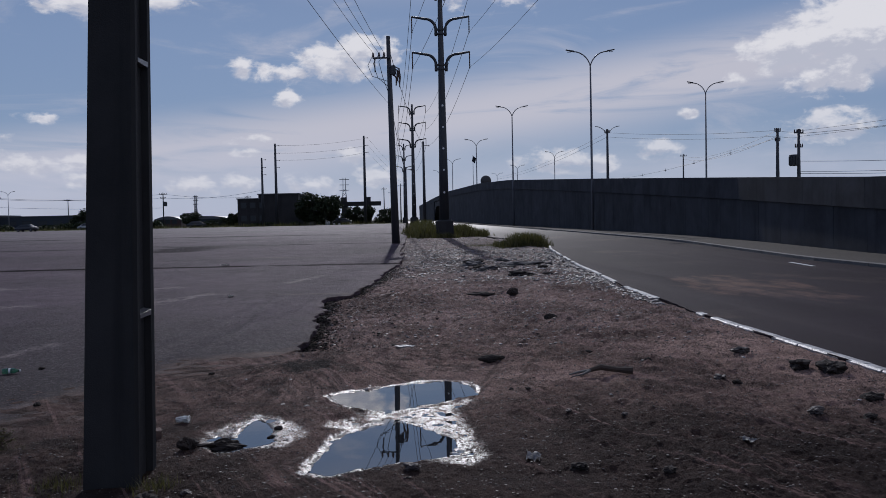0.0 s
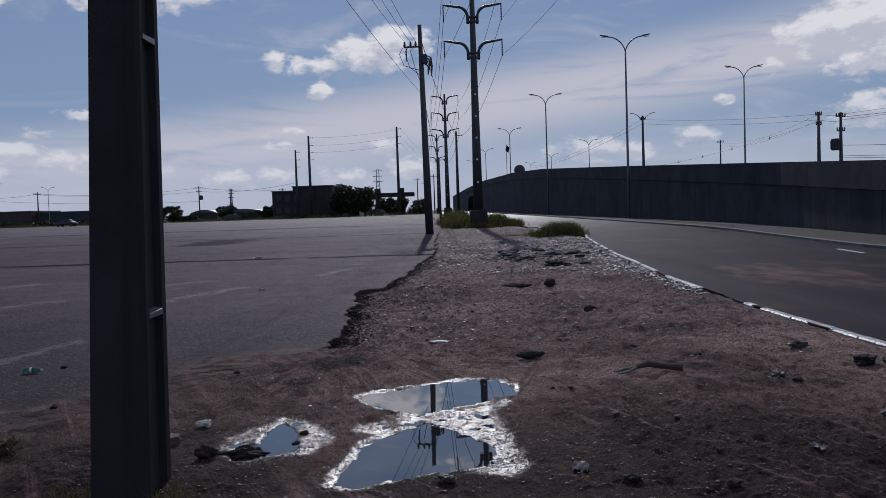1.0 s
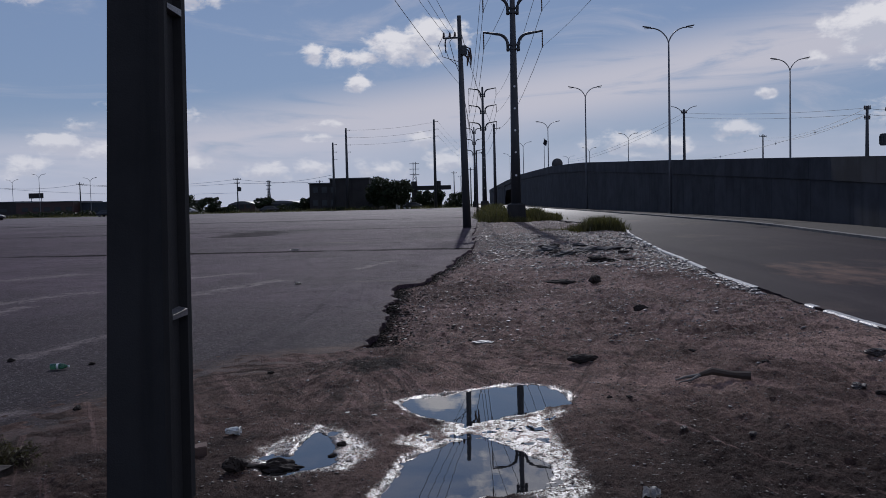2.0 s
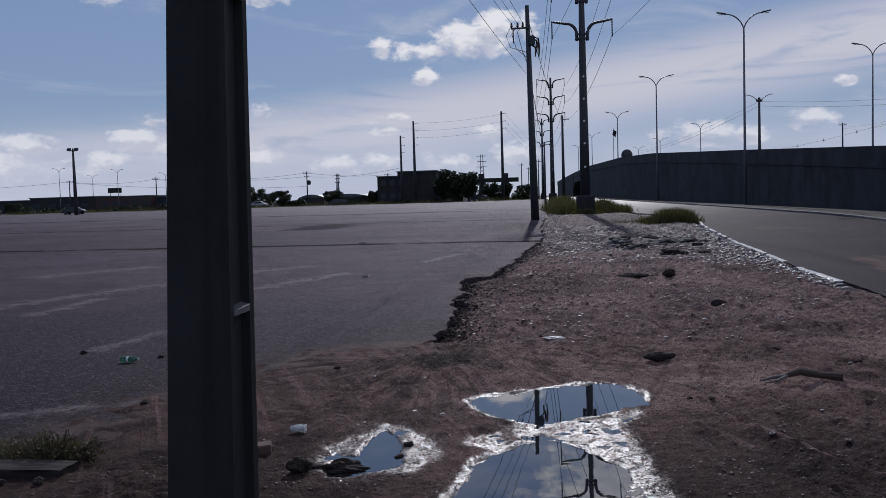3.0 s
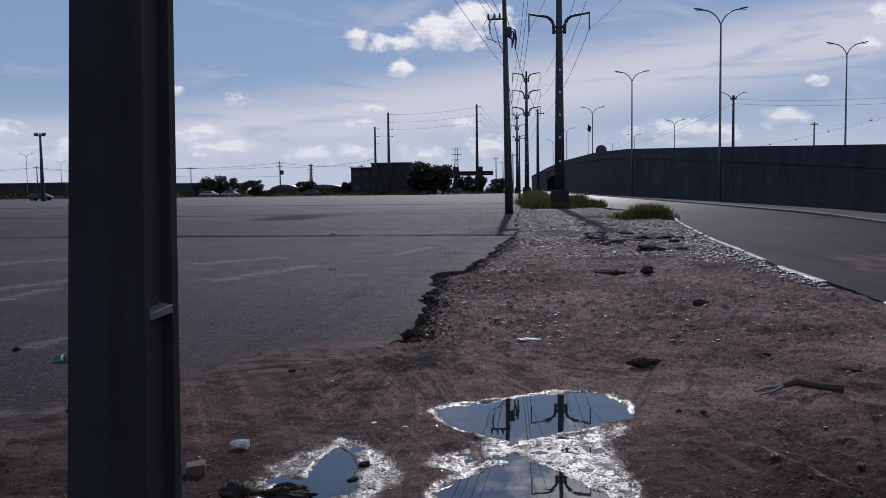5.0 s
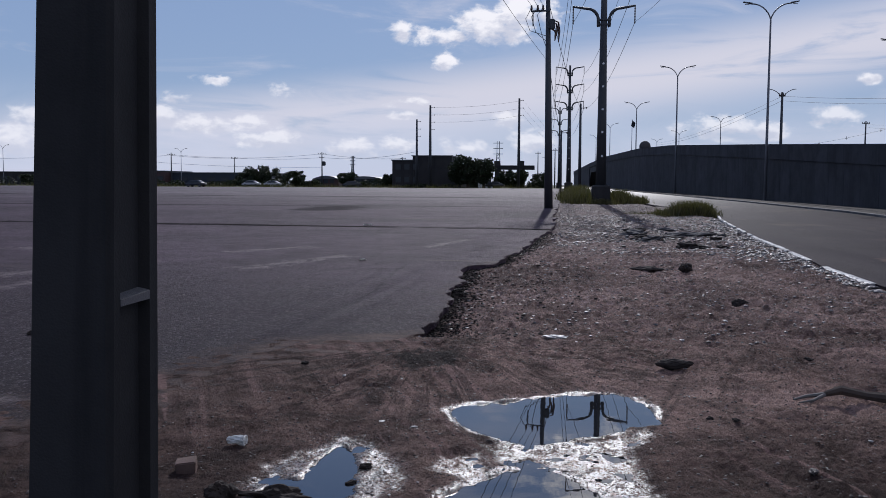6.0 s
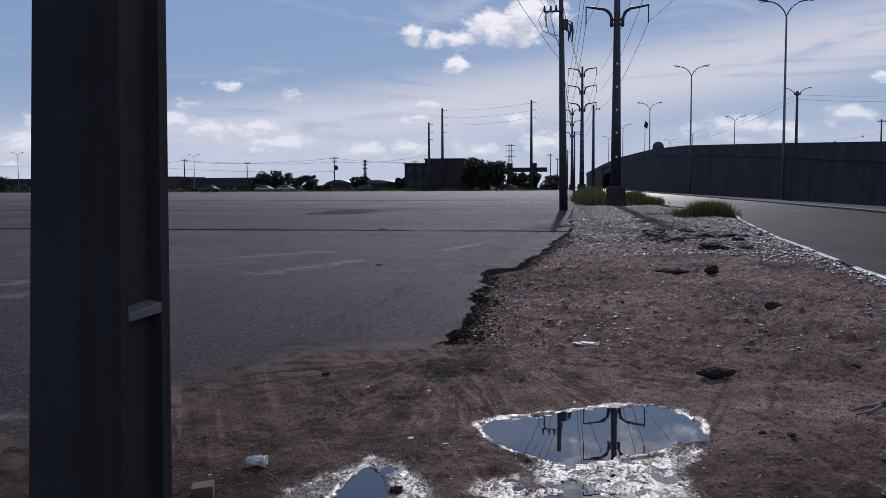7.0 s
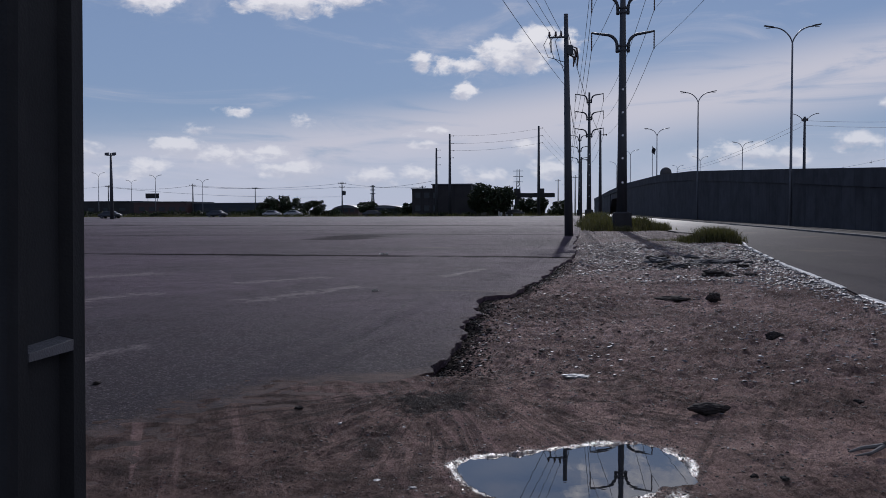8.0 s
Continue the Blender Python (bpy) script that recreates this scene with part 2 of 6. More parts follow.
    mottle = noise_tex(t, c, 13.0, 4, 0.9)
    col = mixc(t, calc(t, "MULTIPLY", ramp01(t, mottle, 0.5, 0.6), 0.5), col, (0.02, 0.015, 0.017))
    col = mixc(t, calc(t, "MULTIPLY", ramp01(t, mottle, 0.46, 0.36), 0.3), col, (0.20, 0.155, 0.16))
    bits = vor_tex(t, c, 24)
    col = mixc(t, calc(t, "MULTIPLY", ramp01(t, bits, 0.34, 0.12), 0.5), col, (0.22, 0.175, 0.205))
    cover = calc(t, "ADD", calc(t, "SUBTRACT", noise_tex(t, c, 1.6, 7, 0.7), 0.5), calc(t, "SUBTRACT", noise_tex(t, c, 24.0, 4, 0.8), 0.5))
    dirt = ramp01(t, calc(t, "ADD", attr(t, "near_edge"), calc(t, "MULTIPLY", cover, 1.1)), 0.3, 0.85)
    soil = mixc(t, ramp01(t, noise_tex(t, c, 2.4, 7, 0.7, 0.3), 0.4, 0.68), (0.125, 0.080, 0.067), (0.036, 0.025, 0.022))
    col = mixc(t, calc(t, "MULTIPLY", dirt, 0.95), col, soil)
    h = calc(t, "ADD", calc(t, "MULTIPLY", grain, 0.7), calc(t, "ADD", fine, speck))
    rough = calc(t, "ADD", 0.66, calc(t, "MULTIPLY", mid, 0.25))
    finish(t, col, rough, bump(t, h, 0.9, 0.02), spec=calc(t, "MULTIPLY", calc(t, "ADD", 0.11, calc(t, "MULTIPLY", ramp01(t, y, 45.0, 140.0), 0.25)), calc(t, "SUBTRACT", 1.0, calc(t, "MAXIMUM", crack_shades, calc(t, "MULTIPLY", dark, 0.8)))))


def m_road(t):
    c = coords(t)
    big = noise_tex(t, c, 0.2, 5, 0.6)
    lane = noise_tex(t, coords(t, 1.0, 0.05, 1.0), 0.9, 4, 0.5)
    grain = vor_tex(t, c, 110)
    col = mixc(t, ramp01(t, big, 0.3, 0.7), (0.013, 0.008, 0.0125), (0.022, 0.0142, 0.022))
    col = mixc(t, calc(t, "MULTIPLY", ramp01(t, lane, 0.5, 0.75), 0.5), col, (0.046, 0.034, 0.040))
    stain = calc(t, "MULTIPLY", ramp01(t, noise_tex(t, coords(t, 0.35, 0.22, 1.0), 1.0, 7, 0.65, 0.5), 0.55, 0.7), 0.45)
    col = mixc(t, stain, col, (0.10, 0.066, 0.056))
    x, y, z = split(t, c)[:3]
    px, py = calc(t, "DIVIDE", calc(t, "SUBTRACT", x, 7.5), 1.7), calc(t, "DIVIDE", calc(t, "SUBTRACT", y, 18.4), 4.2)
    spill = calc(t, "SUBTRACT", 1.0, calc(t, "ADD", calc(t, "MULTIPLY", px, px), calc(t, "MULTIPLY", py, py)))
    spill = ramp01(t, calc(t, "ADD", spill, calc(t, "MULTIPLY", calc(t, "SUBTRACT", noise_tex(t, coords(t, 1.2, 0.35, 1.0), 1.4, 7, 0.7), 0.5), 4.0)), 0.2, 1.4)
    col = mixc(t, calc(t, "MULTIPLY", spill, 0.7), col, (0.17, 0.10, 0.075))
    polish = calc(t, "MULTIPLY", ramp01(t, y, 40.0, 130.0), 0.18)
    finish(t, col, calc(t, "SUBTRACT", 0.72, polish), bump(t, grain, 0.6, 0.006), spec=calc(t, "ADD", 0.05, polish))


def m_dirt(t):
    c = coords(t)
    big = noise_tex(t, c, 0.33, 6, 0.62, 0.5)
    mid = noise_tex(t, c, 2.4, 7, 0.7, 0.3)
    tracks = noise_tex(t, coords(t, 2.6, 0.5, 1.0), 1.5, 6, 0.65, 1.2)
    stones = vor_tex(t, c, 38)
    cross = ruts(t, c, 18.0, 5.5, 0.45)
    small = vor_tex(t, c, 120)
    fine = noise_tex(t, c, 70, 6, 0.75)
    col = mixc(t, ramp01(t, big, 0.32, 0.70), (0.165, 0.103, 0.086), (0.57, 0.378, 0.315))
    col = mixc(t, calc(t, "MULTIPLY", ramp01(t, mid, 0.42, 0.68), 0.6), col, (0.040, 0.028, 0.023))
    col = mixc(t, calc(t, "MULTIPLY", ramp01(t, tracks, 0.5, 0.68), 0.5), col, (0.46, 0.29, 0.235))
    col = mixc(t, calc(t, "MULTIPLY", ramp01(t, cross, 0.54, 0.68), 0.55), col, (0.042, 0.027, 0.022))
    col = mixc(t, calc(t, "MULTIPLY", ramp01(t, small, 0.22, 0.05), 0.45), col, (0.24, 0.20, 0.17))
    x, y, z = split(t, c)[:3]
    gravel = ramp01(t, calc(t, "ADD", y, calc(t, "MULTIPLY", big, 12.0)), 24.0, 38.0)
    col = mixc(t, calc(t, "MULTIPLY", gravel, 0.6), col, mixc(t, ramp01(t, stones, 0.1, 0.45), (0.42, 0.36, 0.345), (0.06, 0.05, 0.047)))
    pebbly = noise_tex(t, c, 22.0, 7, 0.8)
    col = mixc(t, calc(t, "MULTIPLY", ramp01(t, pebbly, 0.5, 0.6), 0.45), col, (0.034, 0.021, 0.017))
    col = mixc(t, calc(t, "MULTIPLY", ramp01(t, pebbly, 0.41, 0.34), 0.6), col, (0.56, 0.45, 0.45))
    chips = calc(t, "MULTIPLY", ramp01(t, stones, 0.3, 0.18), ramp01(t, calc(t, "ADD", y, calc(t, "MULTIPLY", big, 8.0)), 13.0, 20.0))
    col = mixc(t, calc(t, "MULTIPLY", chips, 0.85), col, (0.58, 0.49, 0.49))
    flecks = noise_tex(t, c, 8.5, 6, 0.72)
    stony = calc(t, "MULTIPLY", ramp01(t, calc(t, "ADD", y, calc(t, "MULTIPLY", calc(t, "SUBTRACT", mid, 0.5), 8.0)), 9.0, 14.0), calc(t, "ADD", 0.12, calc(t, "MULTIPLY", ramp01(t, big, 0.4, 0.6), 0.5)))
    col = mixc(t, calc(t, "MULTIPLY", ramp01(t, flecks, 0.54, 0.60), stony), col, (0.030, 0.020, 0.017))
    col = mixc(t, calc(t, "MULTIPLY", ramp01(t, flecks, 0.46, 0.39), stony), col, (0.55, 0.40, 0.38))
    # near earth coloured darker by y alone, for the foreground's darker tone
    near_dark = ramp01(t, calc(t, "ADD", y, calc(t, "MULTIPLY", calc(t, "SUBTRACT", big, 0.5), 6.0)), 8.6, 5.0)
    col = mixc(t, calc(t, "MULTIPLY", near_dark, 0.85), col, (0.017, 0.011, 0.0102))
    soak = attr(t, "wet")
    wet = ramp01(t, calc(t, "ADD", soak, calc(t, "MULTIPLY", calc(t, "SUBTRACT", noise_tex(t, c, 7.0, 7, 0.75), 0.5), 1.1)), 0.25, 0.6)
    speckle = calc(t, "ADD", noise_tex(t, c, 60.0, 6, 0.9), calc(t, "MULTIPLY", calc(t, "SUBTRACT", noise_tex(t, coords(t, 1.0, 0.5, 1.0), 12.0, 5, 0.7, 0.6), 0.5), 0.42))
    wet = calc(t, "MULTIPLY", wet, ramp01(t, calc(t, "ADD", speckle, calc(t, "MULTIPLY", soak, 0.13)), 0.57, 0.615))
    old = ramp01(t, calc(t, "ADD", attr(t, "dusted"), calc(t, "MULTIPLY", calc(t, "SUBTRACT", mid, 0.5), 1.2)), 0.25, 0.9)
    col = mixc(t, calc(t, "MULTIPLY", old, 0.8), col, mixc(t, ramp01(t, mid, 0.4, 0.68), (0.125, 0.080, 0.067), (0.036, 0.025, 0.022)))
    tread = ruts(t, c, -25.0, 4.5, 0.16, 0.35)
    worn = calc(t, "MULTIPLY", calc(t, "MULTIPLY", ramp01(t, y, 15.0, 8.5), ramp01(t, noise_tex(t, c, 0.8, 4, 0.6), 0.36, 0.6)), 0.55)
    col = mixc(t, calc(t, "MULTIPLY", ramp01(t, tread, 0.53, 0.62), worn), col, (0.42, 0.265, 0.235))
    col = mixc(t, calc(t, "MULTIPLY", ramp01(t, tread, 0.47, 0.39), worn), col, (0.05, 0.03, 0.024))
    fx, fy = calc(t, "ADD", x, 1.35), calc(t, "SUBTRACT", y, 9.9)
    turn = calc(t, "ARCTAN2", fx, fy)
    reach = calc(t, "SQRT", calc(t, "ADD", calc(t, "MULTIPLY", fx, fx), calc(t, "MULTIPLY", fy, fy)))
    cc = t.nodes.new("ShaderNodeCombineXYZ")
    put(t, cc.inputs[0], calc(t, "MULTIPLY", turn, 9.0)), put(t, cc.inputs[1], calc(t, "MULTIPLY", reach, 0.35))
    fan = noise_tex(t, cc.outputs[0], 1.6, 6, 0.7, 0.3)
    spun = ramp01(t, reach, 3.0, 1.8)
    col = mixc(t, calc(t, "MULTIPLY", calc(t, "MULTIPLY", ramp01(t, fan, 0.5, 0.57), 0.6), spun), col, (0.03, 0.02, 0.018))
    col = mixc(t, calc(t, "MULTIPLY", calc(t, "MULTIPLY", ramp01(t, fan, 0.46, 0.38), 0.28), spun), col, (0.21, 0.138, 0.112))
    col = mixc(t, calc(t, "MULTIPLY", wet, 0.85), col, (0.022, 0.019, 0.018))
    # blackened earth: asphalt remains and the lot step's shadow in one colour
    tar_shade = ramp01(t, calc(t, "ADD", attr(t, "tar_shade"), calc(t, "MULTIPLY", calc(t, "SUBTRACT", noise_tex(t, c, 6.0, 6, 0.7), 0.5), 1.2)), 0.4, 0.7)
    col = mixc(t, calc(t, "MULTIPLY", tar_shade, 0.85), col, (0.02, 0.018, 0.018))
    rough = calc(t, "SUBTRACT", calc(t, "SUBTRACT", 0.9, calc(t, "MULTIPLY", wet, 0.6)), calc(t, "MULTIPLY", gravel, 0.06))
    n1 = bump(t, calc(t, "ADD", calc(t, "MULTIPLY", small, 0.8), fine), calc(t, "SUBTRACT", 1.0, calc(t, "MULTIPLY", wet, 0.82)), 0.022)
    clods = noise_tex(t, c, 15.0, 6, 0.72, 0.4)
    n0 = bump(t, calc(t, "ADD", clods, calc(t, "MULTIPLY", stones, -0.35)), calc(t, "SUBTRACT", 0.65, calc(t, "MULTIPLY", wet, 0.6)), 0.07, n1)
    n2 = bump(t, calc(t, "ADD", calc(t, "ADD", calc(t, "ADD", tracks, mid), cross), calc(t, "MULTIPLY", tread, 0.5)), calc(t, "SUBTRACT", 0.9, calc(t, "MULTIPLY", wet, 0.8)), 0.06, n0)
    finish(t, col, rough, n2, spec=calc(t, "ADD", calc(t, "ADD", 0.10, calc(t, "MULTIPLY", gravel, 0.12)), calc(t, "MULTIPLY", wet, 0.75)))


def m_field(t):
    c = coords(t)
    big = noise_tex(t, c, 0.05, 6, 0.6)
    mid = noise_tex(t, c, 0.9, 6, 0.7)
    col = mixc(t, ramp01(t, big, 0.35, 0.65), (0.045, 0.055, 0.022), (0.10, 0.085, 0.05))
    col = mixc(t, calc(t, "MULTIPLY", mid, 0.6), col, (0.05, 0.05, 0.025))
    finish(t, col, 0.95, bump(t, mid, 0.8, 0.2))


def m_water(t):
    c = coords(t)
    r = noise_tex(t, c, 5.0, 3, 0.5)
    finish(t, (0.012, 0.012, 0.013), 0.012, bump(t, r, 0.05, 0.004), spec=0.9, ior=2.0)


def concrete(base, dark, scale=1.0, streaks=True, rough=0.85, spec=0.35):
    def build(t):
        c = coords(t)
        a = noise_tex(t, c, 0.7 * scale, 6, 0.65, 0.3)
        b = noise_tex(t, c, 14 * scale, 6, 0.7)
        pits = vor_tex(t, c, 60 * scale)
        col = mixc(t, ramp01(t, a, 0.3, 0.72), base, dark)
        if streaks:
            run = noise_tex(t, coords(t, 2.2, 2.2, 0.12), 1.0 * scale, 6, 0.65)
            col = mixc(t, calc(t, "MULTIPLY", ramp01(t, run, 0.5, 0.72), 0.6), col, tuple(v * 0.5 for v in dark))
        n = t.nodes.new("ShaderNodeObjectInfo")
        k = calc(t, "ADD", 0.86, calc(t, "MULTIPLY", n.outputs["Random"], 0.26))
        tone = t.nodes.new("ShaderNodeCombineColor")
        for i in range(3):
            put(t, tone.inputs[i], k)
        col = mixc(t, 1.0, col, tone.outputs[0], "MULTIPLY")
        col = mixc(t, calc(t, "MULTIPLY", b, 0.25), col, dark)
        finish(t, col, rough, bump(t, calc(t, "ADD", b, calc(t, "MULTIPLY", pits, 0.5)), 0.4, 0.006), spec=spec)
    return build


def paint(base, rough=0.5, metal=0.0, wear=0.25, scale=6.0):
    def build(t):
        c = coords(t)
        a = noise_tex(t, c, scale, 6, 0.7)
        col = mixc(t, calc(t, "MULTIPLY", ramp01(t, a, 0.4, 0.75), wear), base, tuple(v * 0.45 + 0.01 for v in base))
        finish(t, col, calc(t, "ADD", rough - 0.08, calc(t, "MULTIPLY", a, 0.16)), bump(t, a, 0.15, 0.003), metal)
    return build


def leafy(a, b, glow=0.35):
    def build(t):
        n = t.nodes.new("ShaderNodeNewGeometry")
        col = mixc(t, n.outputs["Random Per Island"], a, b)
        p = finish(t, col, 0.6, spec=0.3)
        p.inputs["Transmission Weight"].default_value = 0.0
        tr = t.nodes.new("ShaderNodeBsdfTranslucent")
        put(t, tr.inputs[0], mixc(t, 0.5, col, (0.16, 0.17, 0.03)))
        mx = t.nodes.new("ShaderNodeMixShader")
        mx.inputs[0].default_value = glow
        out = [k for k in t.nodes if k.type == "OUTPUT_MATERIAL"][0]
        t.links.new(p.outputs[0], mx.inputs[1]), t.links.new(tr.outputs[0], mx.inputs[2])
        t.links.new(mx.outputs[0], out.inputs[0])
    return build


def m_stone(t):
    c = coords(t)
    n = t.nodes.new("ShaderNodeNewGeometry")
    a = noise_tex(t, c, 30, 5, 0.7)
    col = mixc(t, n.outputs["Random Per Island"], (0.03, 0.023, 0.021), (0.13, 0.10, 0.09))
    col = mixc(t, ramp01(t, n.outputs["Random Per Island"], 0.95, 1.0), col, (0.30, 0.25, 0.23))
    finish(t, mixc(t, calc(t, "MULTIPLY", a, 0.4), col, (0.06, 0.045, 0.04)), 0.62, bump(t, a, 0.6, 0.006))


def m_rubble(t):
    c = coords(t)
    n = t.nodes.new("ShaderNodeNewGeometry")
    a = noise_tex(t, c, 24, 5, 0.7)
    col = mixc(t, n.outputs["Random Per Island"], (0.025, 0.022, 0.023), (0.25, 0.225, 0.23))
    finish(t, mixc(t, calc(t, "MULTIPLY", a, 0.5), col, (0.07, 0.06, 0.058)), 0.5, bump(t, a, 0.6, 0.008), spec=0.45)


def m_plastic(t):
    p = finish(t, (0.8, 0.8, 0.78), 0.16, spec=0.6)
    p.inputs["Transmission Weight"].default_value = 0.15


def m_green_glass(t):
    p = finish(t, (0.07, 0.24, 0.13), 0.12, spec=0.6)
    p.inputs["Transmission Weight"].default_value = 0.6


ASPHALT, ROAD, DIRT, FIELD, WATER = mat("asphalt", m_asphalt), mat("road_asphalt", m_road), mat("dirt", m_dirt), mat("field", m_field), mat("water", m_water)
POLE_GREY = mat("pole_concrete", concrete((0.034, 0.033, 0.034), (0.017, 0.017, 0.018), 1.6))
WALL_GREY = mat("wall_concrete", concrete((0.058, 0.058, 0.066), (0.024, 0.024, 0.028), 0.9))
KERB_GREY = mat("kerb_concrete", concrete((0.52, 0.50, 0.49), (0.20, 0.185, 0.175), 5.0, False, 0.45))
# edging concrete with the sun's white glint put into its base colour
EDGING = mat("edging_glare", concrete((0.62, 0.60, 0.59), (0.2, 0.19, 0.18), 7.0, False, 0.36, 0.6))
KERB_DARK = mat("weathered_kerb", concrete((0.17, 0.16, 0.155), (0.09, 0.085, 0.08), 2.0, False, 0.8))
STEEL_DARK = mat("dark_steel", paint((0.05, 0.053, 0.06), 0.55, 0.3))
GALV = mat("galvanised_steel", paint((0.15, 0.155, 0.17), 0.5, 0.6))
WIRE = mat("cable_black", paint((0.02, 0.02, 0.022), 0.6))
PORCELAIN = mat("insulator_brown", paint((0.06, 0.035, 0.03), 0.3))
WHITE = mat("white_paint", paint((0.75, 0.75, 0.74), 0.5, 0.0, 0.3))
LENS = mat("lamp_lens", paint((0.5, 0.52, 0.55), 0.25))
GRASS = mat("grass", leafy((0.028, 0.032, 0.012), (0.14, 0.118, 0.055), 0.28))
LEAF = mat("leaf", leafy((0.010, 0.017, 0.007), (0.024, 0.036, 0.012), 0.04))
DRY = mat("dry_weed", leafy((0.03, 0.026, 0.014), (0.17, 0.14, 0.09), 0.25))
BARK = mat("bark", paint((0.075, 0.055, 0.04), 0.9))
STONE = mat("stone", m_stone)
WET_GRIT = mat("wet_grit", paint((0.09, 0.082, 0.08), 0.16, 0.0, 0.4, 60))
TAR = mat("tar_crumb", concrete((0.012, 0.011, 0.011), (0.008, 0.007, 0.007), 20.0, False, 0.98, 0.05))
# same concrete as the shaft, paler: sun glare on the ribs painted in
RIB_GLARE = mat("rib_concrete_glare", concrete((0.16, 0.16, 0.17), (0.09, 0.09, 0.095), 2.0, False, 0.3))
EARTH = mat("dark_earth", concrete((0.045, 0.034, 0.028), (0.025, 0.02, 0.018), 8.0, False, 0.9))
WOOD = mat("weathered_wood", paint((0.07, 0.05, 0.038), 0.85, 0.0, 0.6, 20))
RENDER_BLACK = mat("near_black_render", concrete((0.045, 0.042, 0.043), (0.025, 0.024, 0.026), 0.4))
RENDER_DARK = mat("dark_render", concrete((0.10, 0.095, 0.095), (0.06, 0.057, 0.06), 0.3))
BLUE_CLAD = mat("blue_cladding", paint((0.022, 0.03, 0.045), 0.6, 0.1))
RED_CLAD = mat("red_cladding", paint((0.055, 0.026, 0.026), 0.6))
ROOF = mat("roof_sheet", paint((0.10, 0.105, 0.115), 0.5, 0.3))
GLASS = mat("window_glass", paint((0.02, 0.024, 0.03), 0.4))
RUBBER = mat("rubber", paint((0.02, 0.02, 0.02), 0.8))
CAR_WHITE, CAR_GREY = mat("car_white", paint((0.35, 0.35, 0.36), 0.3)), mat("car_grey", paint((0.035, 0.038, 0.045), 0.35))
RUBBLE = mat("broken_stone", m_rubble)
PLASTIC, BOTTLE = mat("clear_plastic", m_plastic), mat("green_bottle_plastic", m_green_glass)

# ---- mesh helpers ----


def box(bm, x0, x1, y0, y1, z0, z1):
    v = [bm.verts.new(p) for p in ((x0, y0, z0), (x1, y0, z0), (x1, y1, z0), (x0, y1, z0), (x0, y0, z1), (x1, y0, z1), (x1, y1, z1), (x0, y1, z1))]
    for f in ((3, 2, 1, 0), (4, 5, 6, 7), (0, 1, 5, 4), (1, 2, 6, 5), (2, 3, 7, 6), (3, 0, 4, 7)):
        bm.faces.new([v[i] for i in f])
    return v


def tube(bm, pts, radii, n=8, caps=True):
    pts = [Vector(p) for p in pts]
    rings = []
    for i, p in enumerate(pts):
        d = (pts[min(i + 1, len(pts) - 1)] - pts[max(i - 1, 0)]).normalized()
        side = d.orthogonal().normalized() if abs(d.z) < 0.95 else (Vector((1, 0, 0)) - d * d.x).normalized()
        if abs(d.z) < 0.95:
            side = d.cross(Vector((0, 0, 1))).normalized()
        up = d.cross(side)
        r = radii[i] if isinstance(radii, (list, tuple)) else radii
        rings.append([bm.verts.new(p + (side * math.cos(a) + up * math.sin(a)) * r) for a in [2 * math.pi * k / n for k in range(n)]])
    for a, b in zip(rings, rings[1:]):
        for k in range(n):
            bm.faces.new((a[k], a[(k + 1) % n], b[(k + 1) % n], b[k]))
    if caps:
        bm.faces.new(rings[0]), bm.faces.new(list(reversed(rings[-1])))
    return rings


def link_bm(name, bm, material, smooth=False):
    bmesh.ops.recalc_face_normals(bm, faces=bm.faces)
    me = bpy.data.meshes.new(name)
    bm.to_mesh(me)
    bm.free()
    me.materials.append(material)
    if smooth:
        me.polygons.foreach_set("use_smooth", [True] * len(me.polygons))
    return new(name, me)


def part(name, bm, material, parent, label="", smooth=False):
    ob = link_bm(name, bm, material, smooth)
    ob.parent = parent
    if label:
        ob["label"] = label
    return ob


def base_of(name, x, y, z, label, category, group="", kind="", rz=0.0):
    e = new(name)
    e.empty_display_size = 0.3
    e.matrix_basis = pose(x, y, z, 0, 0, rz)
    return tagged(e, label, category, group, kind)


def from_arrays(name, verts, faces, material, smooth=True):
    me = bpy.data.meshes.new(name)
    me.from_pydata([tuple(v) for v in verts], [], [tuple(f) for f in faces])
    me.materials.append(material)
    if smooth:
        me.polygons.foreach_set("use_smooth", [True] * len(me.polygons))
    return new(name, me)


def value_noise(x, y, seed):
    """Smooth lattice noise between -1 and 1."""
    xi, yi = np.floor(x).astype(np.int64), np.floor(y).astype(np.int64)
    fx, fy = x - xi, y - yi
    fx, fy = fx * fx * (3 - 2 * fx), fy * fy * (3 - 2 * fy)

    def at(i, j):
        h = (i * 374761393 + j * 668265263 + seed * 1442695041) & 0x7FFFFFFF
        h = ((h ^ (h >> 13)) * 1274126177) & 0x7FFFFFFF
        return ((h ^ (h >> 16)) & 0xFFFF) / 32767.5 - 1
    a, b, c, d = at(xi, yi), at(xi + 1, yi), at(xi, yi + 1), at(xi + 1, yi + 1)
    return (a * (1 - fx) + b * fx) * (1 - fy) + (c * (1 - fx) + d * fx) * fy


def fbm(x, y, freq, octaves, seed):
    out, amp = np.zeros_like(x), 1.0
    for k in range(octaves):
        out += amp * value_noise(x * freq + 17.3 * k, y * freq - 9.1 * k, seed + k)
        freq, amp = freq * 2.03, amp * 0.52
    return out


def rise(y):
    """The gentle climb of the whole ground with distance."""
    return 0.8 * np.clip((np.asarray(y, float) - 20) / 160, 0, 1) ** 1.3


def gz(x, y):
    return float(rise(y)) + 0.28 * min(max((x - 6) / 8, 0), 1) * min(max((y - 15) / 30, 0.4), 1)


